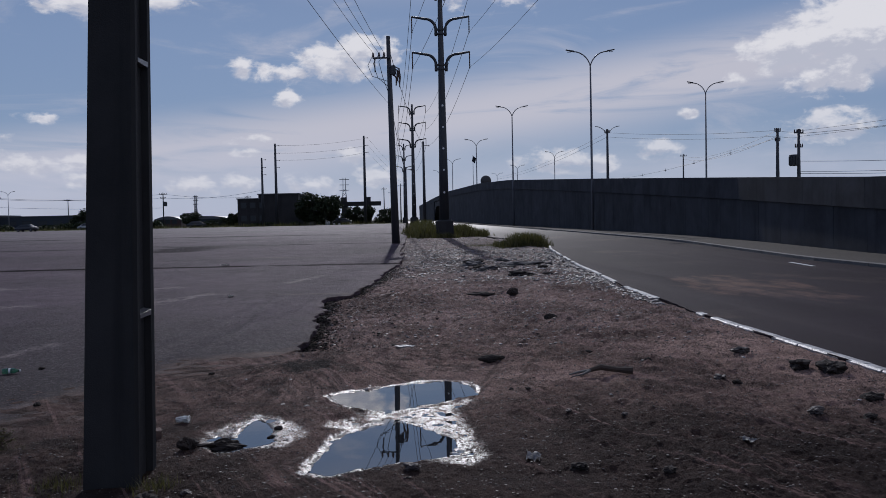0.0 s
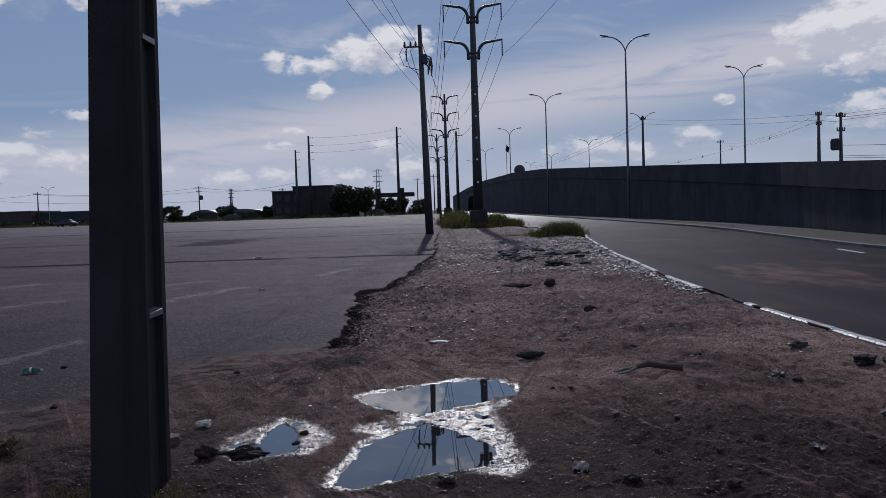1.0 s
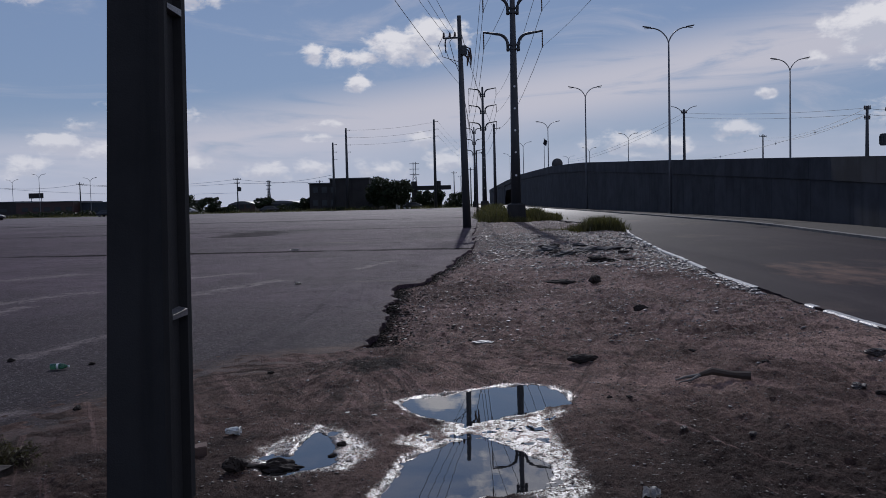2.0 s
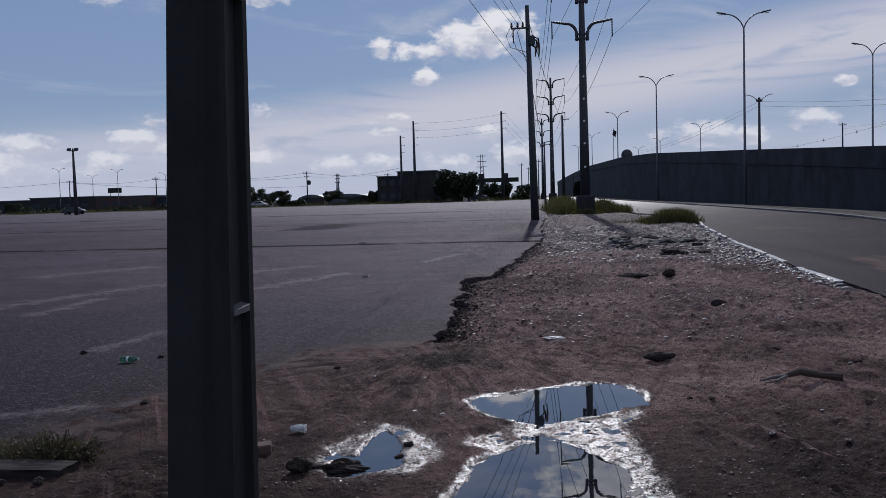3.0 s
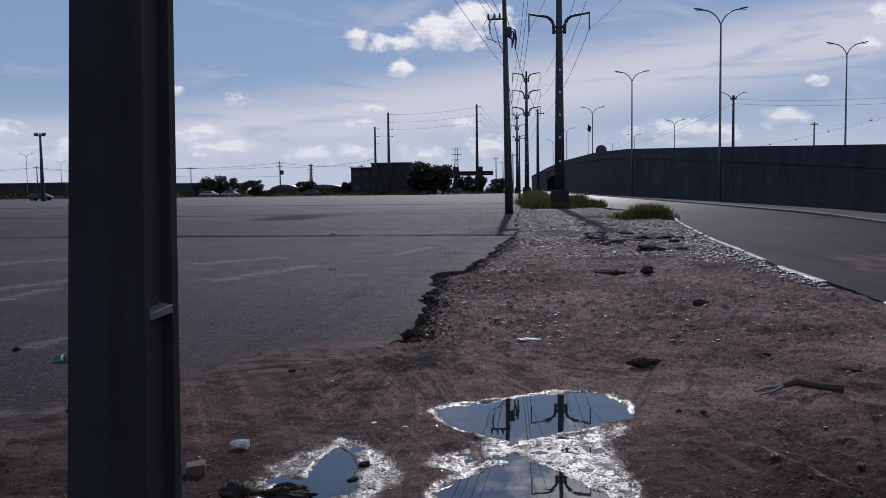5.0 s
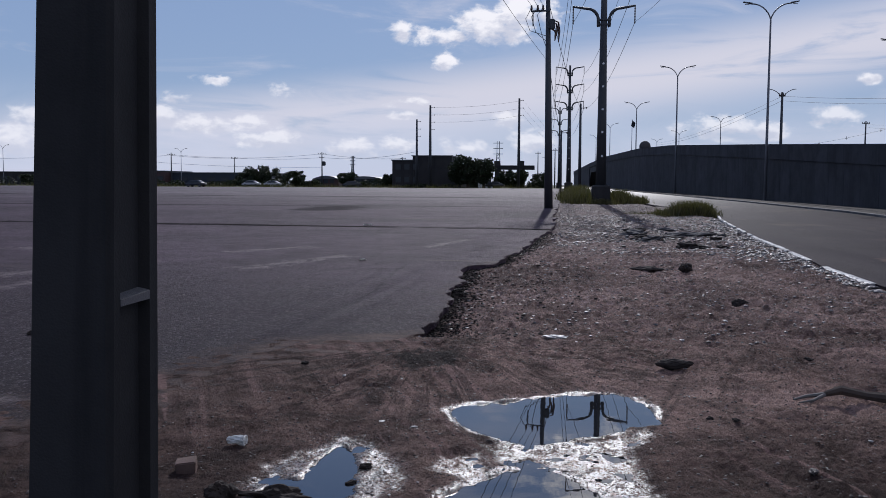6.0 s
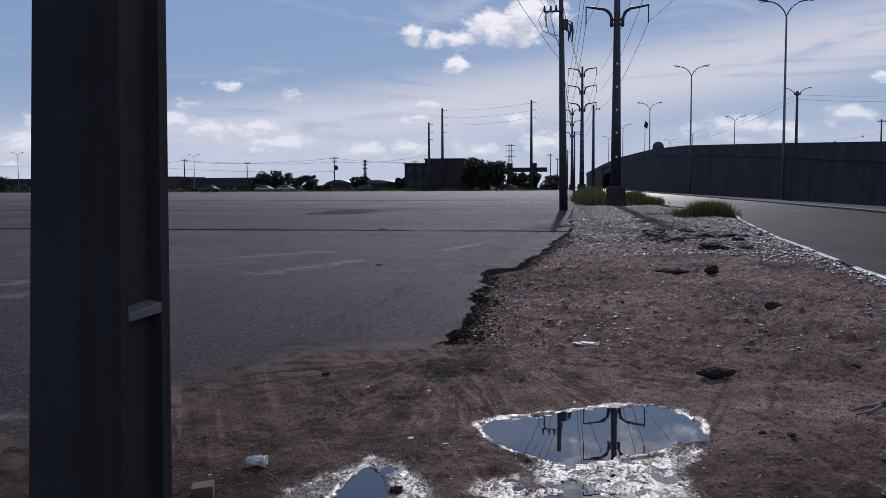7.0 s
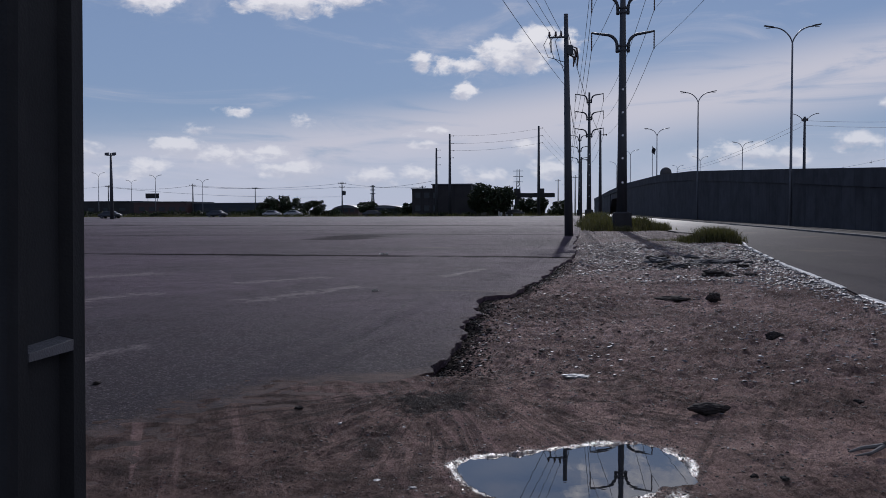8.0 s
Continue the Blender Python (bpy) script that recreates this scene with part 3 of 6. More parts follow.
LOT_EDGE = ((-60, -8), (0, -4.6), (4.5, -3.6), (6.5, -2.9), (8.5, -2.2), (10.2, -1.62), (11.2, -1.54), (12.3, -1.6), (14.2, -1.63), (15.3, -1.71), (16.9, -1.68), (17.9, -1.84), (18.4, -1.8), (18.7, -1.46), (21.3, -1.13), (23.0, -0.93), (27.4, -0.53), (34, -0.1), (45, -0.1), (57, 0.15), (80, 0.6), (120, 0.8), (185, 0.8))
ROAD_EDGE = ((-60, 4.9), (8.2, 4.86), (13.4, 4.83), (19.2, 5.06), (25, 5.6), (28.5, 5.85), (41.5, 7.2), (45, 7.75), (56, 8.2), (66, 7.2), (80, 5.6), (110, 3.6), (150, 2.4), (300, 0.9))
ROAD_FAR = ((-60, 12.1), (26, 12.8), (40, 13.5), (67, 13.2), (103, 11.7), (125, 10.6), (170, 9.0), (220, 8.3), (300, 6.2))
WALL_LINE = ((-60, 14.2), (26, 15.12), (40, 15.7), (67, 14.95), (103, 13.0), (125, 11.65), (170, 9.9), (220, 9.1), (300, 7.0))
WALL_TOP = ((-60, 0.9), (26, 2.72), (40, 3.36), (67, 4.58), (103, 6.13), (125, 6.68), (170, 7.05), (220, 7.05), (300, 6.2))


def along(table, y):
    a = np.array(table, float)
    return np.interp(y, a[:, 0], a[:, 1])


def steps(lo, hi, k, least):
    out, y = [lo], lo
    while y < hi:
        y += max(least, k * abs(y))
        out.append(min(y, hi))
    return np.array(out)

# ---- ground ----
PUDDLE_A = ((-0.95, 7.84), (-0.8, 8.03), (-0.55, 8.14), (-0.3, 8.32), (-0.05, 8.48), (0.26, 8.52), (0.45, 8.34), (0.54, 7.98), (0.48, 7.64), (0.27, 7.57), (0.22, 7.36), (0.02, 7.28), (-0.14, 7.12), (-0.34, 6.98), (-0.5, 7.12), (-0.65, 7.28), (-0.82, 7.5))
PUDDLE_B = ((-0.86, 5.1), (-0.81, 5.5), (-0.76, 5.98), (-0.64, 6.25), (-0.5, 6.5), (-0.36, 6.62), (-0.2, 6.6), (-0.08, 6.44), (0.06, 6.24), (0.17, 5.95), (0.21, 5.68), (0.12, 5.42), (-0.05, 5.35), (-0.28, 5.32), (-0.46, 5.2), (-0.7, 5.04))
PUDDLE_C = ((-1.69, 5.9), (-1.66, 6.18), (-1.52, 6.24), (-1.53, 6.54), (-1.5, 6.8), (-1.48, 6.98), (-1.4, 6.78), (-1.27, 6.52), (-1.2, 6.2), (-1.22, 5.97), (-1.36, 5.88), (-1.54, 5.78))
# soaked mud that glistens beside the open water
SOAKED = (((-0.62, 7.0), (-0.45, 7.1), (0.05, 7.2), (0.28, 7.35), (0.42, 7.52), (0.46, 7.36), (0.28, 6.95), (0.32, 6.4), (0.36, 5.85), (0.4, 5.4), (0.26, 5.1), (-0.02, 5.25), (0.12, 5.6), (0.1, 6.1), (-0.1, 6.5), (-0.5, 6.6)),
          ((-1.5, 7.02), (-1.28, 6.95), (-1.02, 6.55), (-0.95, 6.15), (-1.08, 5.84), (-1.4, 5.8), (-1.22, 6.1), (-1.3, 6.55)),
          ((-1.5, 6.95), (-1.62, 6.75), (-1.8, 6.4), (-1.76, 6.05), (-1.66, 6.15), (-1.52, 6.4)),
          ((-0.62, 6.3), (-0.5, 6.55), (-0.62, 6.85), (-0.82, 6.7), (-0.86, 6.45)))


def inside(px, py, poly):
    """Signed distance to an outline, above 0 within it."""
    d = np.full(px.shape, 1e9)
    odd = np.zeros(px.shape, bool)
    for (x0, y0), (x1, y1) in zip(poly, poly[1:] + poly[:1]):
        ex, ey = x1 - x0, y1 - y0
        t = np.clip(((px - x0) * ex + (py - y0) * ey) / (ex * ex + ey * ey), 0, 1)
        d = np.minimum(d, np.hypot(px - x0 - t * ex, py - y0 - t * ey))
        hit = ((y0 > py) != (y1 > py)) & (px < ex * (py - y0) / (ey if ey else 1e-9) + x0)
        odd ^= hit
    return np.where(odd, d, -d)


def ground_height(X, Y):
    edge = along(LOT_EDGE, Y) + 0.0
    z = rise(Y) + 0.03 * fbm(X, Y, 0.45, 3, 3) + 0.016 * fbm(X, Y, 2.2, 3, 11) + 0.011 * fbm(X, Y, 8.0, 4, 23)
    z = z + (0.010 * fbm(X, Y, 24.0, 2, 31) + 0.004 * value_noise(X * 70, Y * 70, 37)) * np.clip((17 - Y) / 6, 0, 1)
    z = z + 0.021 * fbm(X, Y * 1.5, 8.0, 3, 45) * np.clip((Y - 8.5) / 3, 0, 1) * np.clip((50 - Y) / 15, 0, 1)
    # tyre ruts that swing across the verge
    for cx, k, depth in ((1.9, 0.16, 0.02), (3.3, 0.10, 0.022), (0.9, -0.07, 0.012)):
        u = X - (cx + k * (Y - 8) + 0.12 * np.sin(Y * 0.6))
        z = z - depth * np.exp(-(u / 0.16) ** 2) + 0.5 * depth * np.exp(-((np.abs(u) - 0.3) / 0.12) ** 2)
    z = z + 0.05 * np.clip((Y - 16) / 10, 0, 1) * np.clip(1.2 * fbm(X, Y, 0.9, 3, 41), -0.6, 1.0) * np.clip((60 - Y) / 20, 0, 1)
    # the lot's edge: a drop beside the asphalt farther off, earth spread over it near by
    side = X - edge
    far = np.clip((Y - 10.1) / 0.9, 0, 1)
    z = z - 0.075 * far * np.exp(-np.clip(side, 0, 9) / 0.5) * np.clip((65 - Y) / 10, 0, 1)
    z = z + (1 - far) * 0.045
    over = (1 - far) * np.clip((0.4 - side) / 0.4, 0, 1)
    z = z * (1 - over) + over * (rise(Y) + 0.02 + 0.012 * fbm(X, Y, 0.25, 3, 7) + 0.016 * (side + 0.9) + 0.006 * fbm(X, Y, 5.0, 4, 71))
    left = np.clip(-side / 0.25, 0, 1)
    z = np.where((side < 0) & (far > 0), z - 0.16 * left * far, z)
    z = np.where(side < -3, rise(Y) - 0.25, z)
    road = X - along(ROAD_EDGE, Y)
    z = np.where(road > -0.35, np.minimum(z, rise(Y) + 0.005 - 0.03 * np.clip((road + 0.35) / 0.35, 0, 1)) - 0.2 * np.clip(road / 0.4, 0, 1), z)
    s = np.maximum(np.maximum(inside(X, Y, PUDDLE_A), inside(X, Y, PUDDLE_B)), inside(X, Y, PUDDLE_C))
    rag = s + 0.035 * fbm(X, Y, 4.0, 4, 57)
    near = np.clip((s + 0.8) / 0.6, 0, 1)
    z = z + 0.011 * fbm(X, Y, 8.0, 3, 91) * np.clip((Y - 3) / 4, 0, 1) * np.clip(1 + (Y - 9) / 7, 1, 2.4)
    bowl = np.where(rag > 0, -0.10 * np.clip(rag / 0.25, 0, 1) ** 0.8, 0.035 * np.clip(-rag / 0.35, 0, 1) ** 0.8)
    bowl = bowl - 0.007 + 0.010 * fbm(X, Y, 13.0, 4, 77)
    z = z * (1 - near) + (bowl - 0.013 * (Y - 6.8)) * near
    soaked = np.maximum.reduce([inside(X, Y, poly) for poly in SOAKED])
    soft = np.clip((soaked + 0.06 + 0.03 * fbm(X, Y, 6.0, 3, 63)) / 0.1, 0, 1) * (rag < 0.02)
    pools = -0.008 - 0.013 * (Y - 6.8) + 0.006 * fbm(X, Y, 6.0, 2, 87) + 0.004 * fbm(X, Y, 18.0, 3, 83)
    z = z * (1 - soft) + pools * soft
    dry = np.clip((-s - 0.14) / 0.08, 0, 1) * np.clip((-soaked - 0.08) / 0.06, 0, 1) * np.clip((Y - 4.3) / 0.4, 0, 1) * np.clip((9.4 - Y) / 0.4, 0, 1) * np.clip((X + 2.4) / 0.3, 0, 1) * np.clip((1.3 - X) / 0.4, 0, 1)
    z = np.where(dry > 0, np.maximum(z, (0.004 - 0.013 * (Y - 6.8)) * dry + z * (1 - dry)), z)
    wet = np.clip(1.0 - np.clip(-s - 0.015, 0, 9) / (0.075 + 0.06 * np.clip(fbm(X, Y, 1.7, 2, 67), -0.8, 2)), 0, 1)
    wet = np.maximum(wet, np.clip(0.44 + soaked / 0.26, 0, 0.8))
    return z, wet


def build_ground():
    ys = np.concatenate([[-60, -40, -20, -10, -5, -2, 0, 1.5], steps(2.6, 62, 0.0038, 0.0), [70, 80, 95, 110, 130, 160, 190]])
    xs = np.concatenate([[-60, -40, -25, -15, -10, -7, -5.5], np.arange(-4.6, 5.0, 0.022), [5.2, 5.5, 6, 6.6, 7.4, 8.2, 9, 10, 12, 16, 24]])
    X, Y = np.meshgrid(xs, ys)
    Z, wet = ground_height(X, Y)
    n, m = X.shape
    idx = np.arange(n * m).reshape(n, m)
    faces = np.stack([idx[:-1, :-1], idx[:-1, 1:], idx[1:, 1:], idx[1:, :-1]], -1).reshape(-1, 4)
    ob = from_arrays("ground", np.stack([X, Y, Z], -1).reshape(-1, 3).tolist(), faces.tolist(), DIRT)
    a = ob.data.attributes.new("wet", "FLOAT", "POINT")
    a.data.foreach_set("value", wet.reshape(-1).astype(np.float32))
    side = X - along(LOT_EDGE, Y)
    # band below the lot edge, broken asphalt with the step's shadow painted in
    tar_shade = np.exp(-np.clip(side, 0, 9) / 0.38) * np.clip((Y - 10.3) / 1.2, 0, 1) * np.clip((34 - Y) / 10, 0, 1)
    churn = np.exp(-((X + 1.25) / 0.5) ** 2 - ((Y - 9.3) / 0.6) ** 2) * 0.8 + np.exp(-((X + 1.5) / 0.3) ** 2 - ((Y - 8.0) / 0.8) ** 2) * 0.45
    tar_shade = np.maximum(tar_shade, churn)
    dusted = np.exp(-np.clip(side, 0, 9) / 1.1) * np.clip((11 - Y) / 1.0, 0, 1)
    d = ob.data.attributes.new("dusted", "FLOAT", "POINT")
    d.data.foreach_set("value", dusted.reshape(-1).astype(np.float32))
    b = ob.data.attributes.new("tar_shade", "FLOAT", "POINT")
    b.data.foreach_set("value", tar_shade.reshape(-1).astype(np.float32))
    return tagged(ob, "bare brown earth verge with gravel, ruts and wet patches", "ground", kind="structure")


def build_field():
    ys = np.concatenate([[-200, -60, 0, 60, 120], np.linspace(178, 320, 30), [420, 600, 1000, 2200, 4000]])
    xs = np.concatenate([[-3000, -1500, -700, -350], np.linspace(-220, 120, 40), [250, 600, 1500, 3000]])
    X, Y = np.meshgrid(xs, ys)
    Z = rise(Y) - 0.32 + np.where(Y > 181, 0.30, 0) + np.where(Y > 181, 0.12 * fbm(X, Y, 0.1, 3, 5), 0)
    n, m = X.shape
    idx = np.arange(n * m).reshape(n, m)
    faces = np.stack([idx[:-1, :-1], idx[:-1, 1:], idx[1:, 1:], idx[1:, :-1]], -1).reshape(-1, 4)
    ob = from_arrays("ground_field", np.stack([X, Y, Z], -1).reshape(-1, 3).tolist(), faces.tolist(), FIELD)
    return tagged(ob, "flat field of dry grass reaching the horizon", "ground", kind="structure")


def build_lot():
    ys = np.concatenate([[-60, -30, -10, 0, 2], steps(3, 182, 0.0062, 0.0)])
    ds = np.concatenate([[0.0, 0.02, 0.06, 0.12, 0.2, 0.3], 0.3 + np.cumsum(0.12 * 1.13 ** np.arange(48))])
    D, Y = np.meshgrid(ds, ys)
    jag = 0.10 * fbm(Y, Y * 0 + 3.3, 0.9, 3, 91) + 0.05 * fbm(Y, Y * 0 + 1.7, 5.0, 3, 97)
    jag = jag * np.exp(-D / 0.6)
    X = along(LOT_EDGE, Y) + jag - D
    Z = rise(Y) + 0.02 + 0.012 * fbm(X, Y, 0.25, 3, 7) - 0.02 * np.exp(-D / 0.05) * np.abs(fbm(X, Y, 7.0, 2, 9))
    n, m = X.shape
    top = np.stack([X, Y, Z], -1).reshape(-1, 3)
    low = np.stack([X[:, 0] - 0.03, Y[:, 0], Z[:, 0] - 0.16], -1)
    idx = np.arange(n * m).reshape(n, m)
    faces = np.stack([idx[:-1, :-1], idx[1:, :-1], idx[1:, 1:], idx[:-1, 1:]], -1).reshape(-1, 4).tolist()
    k = n * m
    faces += [(int(idx[i, 0]), k + i, k + i + 1, int(idx[i + 1, 0])) for i in range(n - 1)]
    ob = from_arrays("pavement_lot", np.concatenate([top, low]).tolist(), faces, ASPHALT)
    near = np.where(Y < 11.3, np.clip(1.25 - D / 1.7 - np.clip(Y - 10.3, 0, 1) * 1.2, 0, 1), np.clip(1.15 - D / 0.5, 0, 1) * 0.4)
    a = ob.data.attributes.new("near_edge", "FLOAT", "POINT")
    a.data.foreach_set("value", np.concatenate([near.reshape(-1), np.zeros(n)]).astype(np.float32))
    return tagged(ob, "wide empty lot of worn cracked asphalt with a broken edge", "pavement", kind="structure")


def strip(name, ys, left, right, z_left, z_right, material, thick, across=10, seed=0, rag=0.0):
    """A slab that follows two lines."""
    verts, faces = [], []
    for y in ys:
        l, r = float(left(y)), float(right(y))
        l += rag * float(fbm(np.array([y]), np.array([0.5]), 1.3, 4, seed)[0])
        for k in range(across + 1):
            u = k / across
            verts.append((l + (r - l) * u, float(y), float(z_left(y)) * (1 - u) + float(z_right(y)) * u))
        verts += [(l, float(y), float(z_left(y)) - thick), (r, float(y), float(z_right(y)) - thick)]
    w = across + 3
    for i in range(len(ys) - 1):
        a, b = i * w, (i + 1) * w
        for k in range(across):
            faces.append((a + k, a + k + 1, b + k + 1, b + k))
        faces.append((a + w - 2, a, b, b + w - 2))
        faces.append((a + across, a + w - 1, b + w - 1, b + across))
    e = (len(ys) - 1) * w
    faces.append(tuple(range(0, across + 1)) + (w - 1, w - 2))
    faces.append(tuple(reversed(range(e, e + across + 1))) + (e + w - 2, e + w - 1))
    return from_arrays(name, verts, faces, material, False)


build_ground()
build_field()
build_lot()
road_ys = np.concatenate([[-60, -20, -5, 2], steps(4, 300, 0.02, 0.15)])
tagged(strip("road", road_ys, lambda y: along(ROAD_EDGE, y), lambda y: along(ROAD_FAR, y), lambda y: rise(y) + 0.012, lambda y: gz(14, y), ROAD, 0.25, 12, 5, 0.06),
       "dark grey asphalt road with dusty brown stains", "road", kind="structure")
pave_ys = np.concatenate([[-60, -10], steps(5, 300, 0.03, 0.4)])
tagged(strip("pavement_strip", pave_ys, lambda y: along(ROAD_FAR, y) + 0.13, lambda y: along(WALL_LINE, y) + 0.2, lambda y: gz(14, y) + 0.10, lambda y: gz(14, y) + 0.16, EARTH, 0.3, 6),
       "narrow earth strip between kerb and concrete wall", "pavement", kind="structure")
water_bm = bmesh.new()
for corner in box(water_bm, -1.9, 0.66, 4.9, 8.75, -0.06, -0.012):
    corner.co.z -= 0.013 * (corner.co.y - 6.8)  # level against ground that climbs
tagged(link_bm("water", water_bm, WATER), "still rain water lying in shallow muddy puddles", "puddle", kind="structure")

# kerb stones along the far side of the road, an edging paled by painted glare on the near side
kerb = base_of("kerb", 0, 0, 0, "pale concrete kerb along the road below the wall", "kerb", kind="structure")
edging = base_of("kerb_edging", 0, 0, 0, "worn concrete edging between road and earth verge, whitened with painted sun glare", "kerb", kind="structure")


def kerb_run(parent, name, line, y0, y1, length, width, height, skip=()):
    y = y0
    while y < y1:
        e = y + length
        if not any(a < y < b for a, b in skip) and (height > 0.05 or random.random() > 0.2):
            bm = bmesh.new()
            jog = random.uniform(-0.015, 0.015) if height < 0.05 else 0.0
            x0, x1 = float(along(line, y)) + jog, float(along(line, e - 0.02)) + jog * 0.5
            za, zb = gz(x0, y), gz(x1, e)
            c = 0.02
            lower = [(0, y, za - 0.2), (width, y, za - 0.2), (width, y, za + height), (c, y, za + height), (0, y, za + height - c)]
            v0 = [bm.verts.new((p[0] + x0, p[1], p[2])) for p in lower]
            v1 = [bm.verts.new((p[0] + x1, e - 0.02, p[2] - za + zb)) for p in lower]
            for k in range(5):
                bm.faces.new((v0[k], v0[(k + 1) % 5], v1[(k + 1) % 5], v1[k]))
            bm.faces.new(v0), bm.faces.new(v1)
            part(name, bm, KERB_DARK if height > 0.05 else EDGING, parent)
        y = e


kerb_run(kerb, "kerb_stone", ROAD_FAR, 10, 190, 1.6, 0.13, 0.13)
kerb_run(edging, "edging_stone", tuple((y, x - 0.06) for y, x in ROAD_EDGE), 5.5, 46, 0.38, 0.11, 0.016, ((13.6, 16.5), (19.5, 21)))

bm = bmesh.new()
box(bm, -0.05, 0.05, -1.1, 1.1, 0.0, 0.006)
marking = tagged(link_bm("road_marking", bm, WHITE), "worn white lane dash on the asphalt road", "road marking", kind="structure")
marking.matrix_basis = pose(11.77, 24.7, float(rise(24.7)) + 0.012 + (gz(14, 24.7) - float(rise(24.7)) - 0.012) * 0.85 + 0.004, 0, -1.2, -8)

# ---- retaining wall of the ramp ----
wall = base_of("wall_ramp", 0, 0, 0, "long grey concrete retaining wall of a road ramp", "retaining wall", kind="structure")


def wall_prism(y0, y1, zlo0, zhi0, zlo1, zhi1, off, thick):
    bm = bmesh.new()
    a, b = float(along(WALL_LINE, y0)) + off, float(along(WALL_LINE, y1)) + off
    v = [bm.verts.new(p) for p in ((a, y0, zlo0), (a + thick, y0, zlo0), (b + thick, y1, zlo1), (b, y1, zlo1), (a, y0, zhi0), (a + thick, y0, zhi0), (b + thick, y1, zhi1), (b, y1, zhi1))]
    for f in ((3, 2, 1, 0), (4, 5, 6, 7), (0, 1, 5, 4), (1, 2, 6, 5), (2, 3, 7, 6), (3, 0, 4, 7)):
        bm.faces.new([v[i] for i in f])
    return bm


y = -40.0
while y < 300:
    e = y + 2.4
    span = 186 < y < 222
    t0, t1 = float(along(WALL_TOP, y)), float(along(WALL_TOP, e))
    g0, g1 = gz(14, y) - 0.1, gz(14, e) - 0.1
    if not span:
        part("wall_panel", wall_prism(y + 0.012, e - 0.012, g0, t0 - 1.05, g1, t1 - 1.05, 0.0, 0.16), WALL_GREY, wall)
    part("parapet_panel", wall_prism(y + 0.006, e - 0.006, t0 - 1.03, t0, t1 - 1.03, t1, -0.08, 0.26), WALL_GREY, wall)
    y = e
bm = bmesh.new()
ys_deck = list(np.arange(-40, 301, 10.0))
rows_deck = []
for yy in ys_deck:
    w0, tp = float(along(WALL_LINE, yy)), float(along(WALL_TOP, yy))
    lo = tp - 2.3 if 185 < yy < 225 else gz(14, yy) - 0.3
    rows_deck.append([bm.verts.new(p) for p in ((w0 + 0.175, yy, lo), (w0 + 0.175, yy, tp - 1.0), (w0 + 11.5, yy, tp - 1.0), (w0 + 11.5, yy, lo))])
for a, b in zip(rows_deck, rows_deck[1:]):
    for k in range(4):
        bm.faces.new((a[k], a[(k + 1) % 4], b[(k + 1) % 4], b[k]))
bm.faces.new(rows_deck[0]), bm.faces.new(rows_deck[-1])
tagged(link_bm("ramp_deck", bm, RENDER_DARK), "filled road ramp behind the concrete wall", "ramp", kind="structure")

# ---- poles ----


def h_section(z, w, d):
    """Outline of a double-T shaft: two flanges and a web between."""
    a, f, k = w / 2, 0.072 * d / 0.4, w / 2 - 0.045
    h = d / 2
    c = 0.022
    pts = [(-a, -h), (a - c, -h), (a, -h + c), (a, -h + f), (k, -h + f + 0.012), (k, h - f - 0.012), (a, h - f), (a, h), (-a, h), (-a, h - f), (-k, h - f - 0.012), (-k, -h + f + 0.012), (-a, -h + f)]
    return [(x, y, z) for x, y in pts]


def double_t_pole():
    p = base_of("utility_pole", -2.08, 5.10, -0.05, "dark grey double-T concrete utility pole with cross ribs", "utility pole")
    p.matrix_basis = pose(-2.065, 5.10, -0.05, 0, 1.75, 0.0)
    height, levels, rings = 9.0, 10, []
    bm = bmesh.new()
    for i in range(levels):
        z = height * i / (levels - 1)
        rings.append([bm.verts.new(v) for v in h_section(z, 0.345 - 0.021 * z, 0.415 - 0.02 * z)])
    n = len(rings[0])
    for a, b in zip(rings, rings[1:]):
        for k in range(n):
            bm.faces.new((a[k], a[(k + 1) % n], b[(k + 1) % n], b[k]))
    bm.faces.new(rings[0]), bm.faces.new(rings[-1])
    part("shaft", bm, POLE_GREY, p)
    for z in (1.185, 2.82, 4.40, 5.95, 7.45):
        w, d = 0.345 - 0.021 * z, 0.415 - 0.02 * z
        f = 0.072 * d / 0.4
        for s in (-1, 1):
            bm = bmesh.new()
            x0, x1 = sorted((s * (w / 2 - 0.047), s * (w / 2 + 0.003)))
            v = box(bm, x0, x1, -d / 2 + f + 0.004, d / 2 - f - 0.004, z - 0.036, z)
            for q in v:
                if q.co.z > z - 0.01 and abs(q.co.x) < w / 2 - 0.02:
                    q.co.z += 0.012
                if q.co.z > z - 0.02 and q.co.y < 0:
                    q.co.z -= 0.010
            part("rib", bm, RIB_GLARE, p)
    bm = bmesh.new()
    box(bm, -0.9, 0.9, -0.20, -0.11, 8.45, 8.55)
    part("crossarm", bm, POLE_GREY, p)
    for x in (-0.8, 0.0, 0.8):
        bm = bmesh.new()
        tube(bm, [(x, -0.155, 8.55), (x, -0.155, 8.62), (x, -0.155, 8.66), (x, -0.155, 8.76)], [0.02, 0.05, 0.07, 0.035], 8)
        part("insulator", bm, PORCELAIN, p)


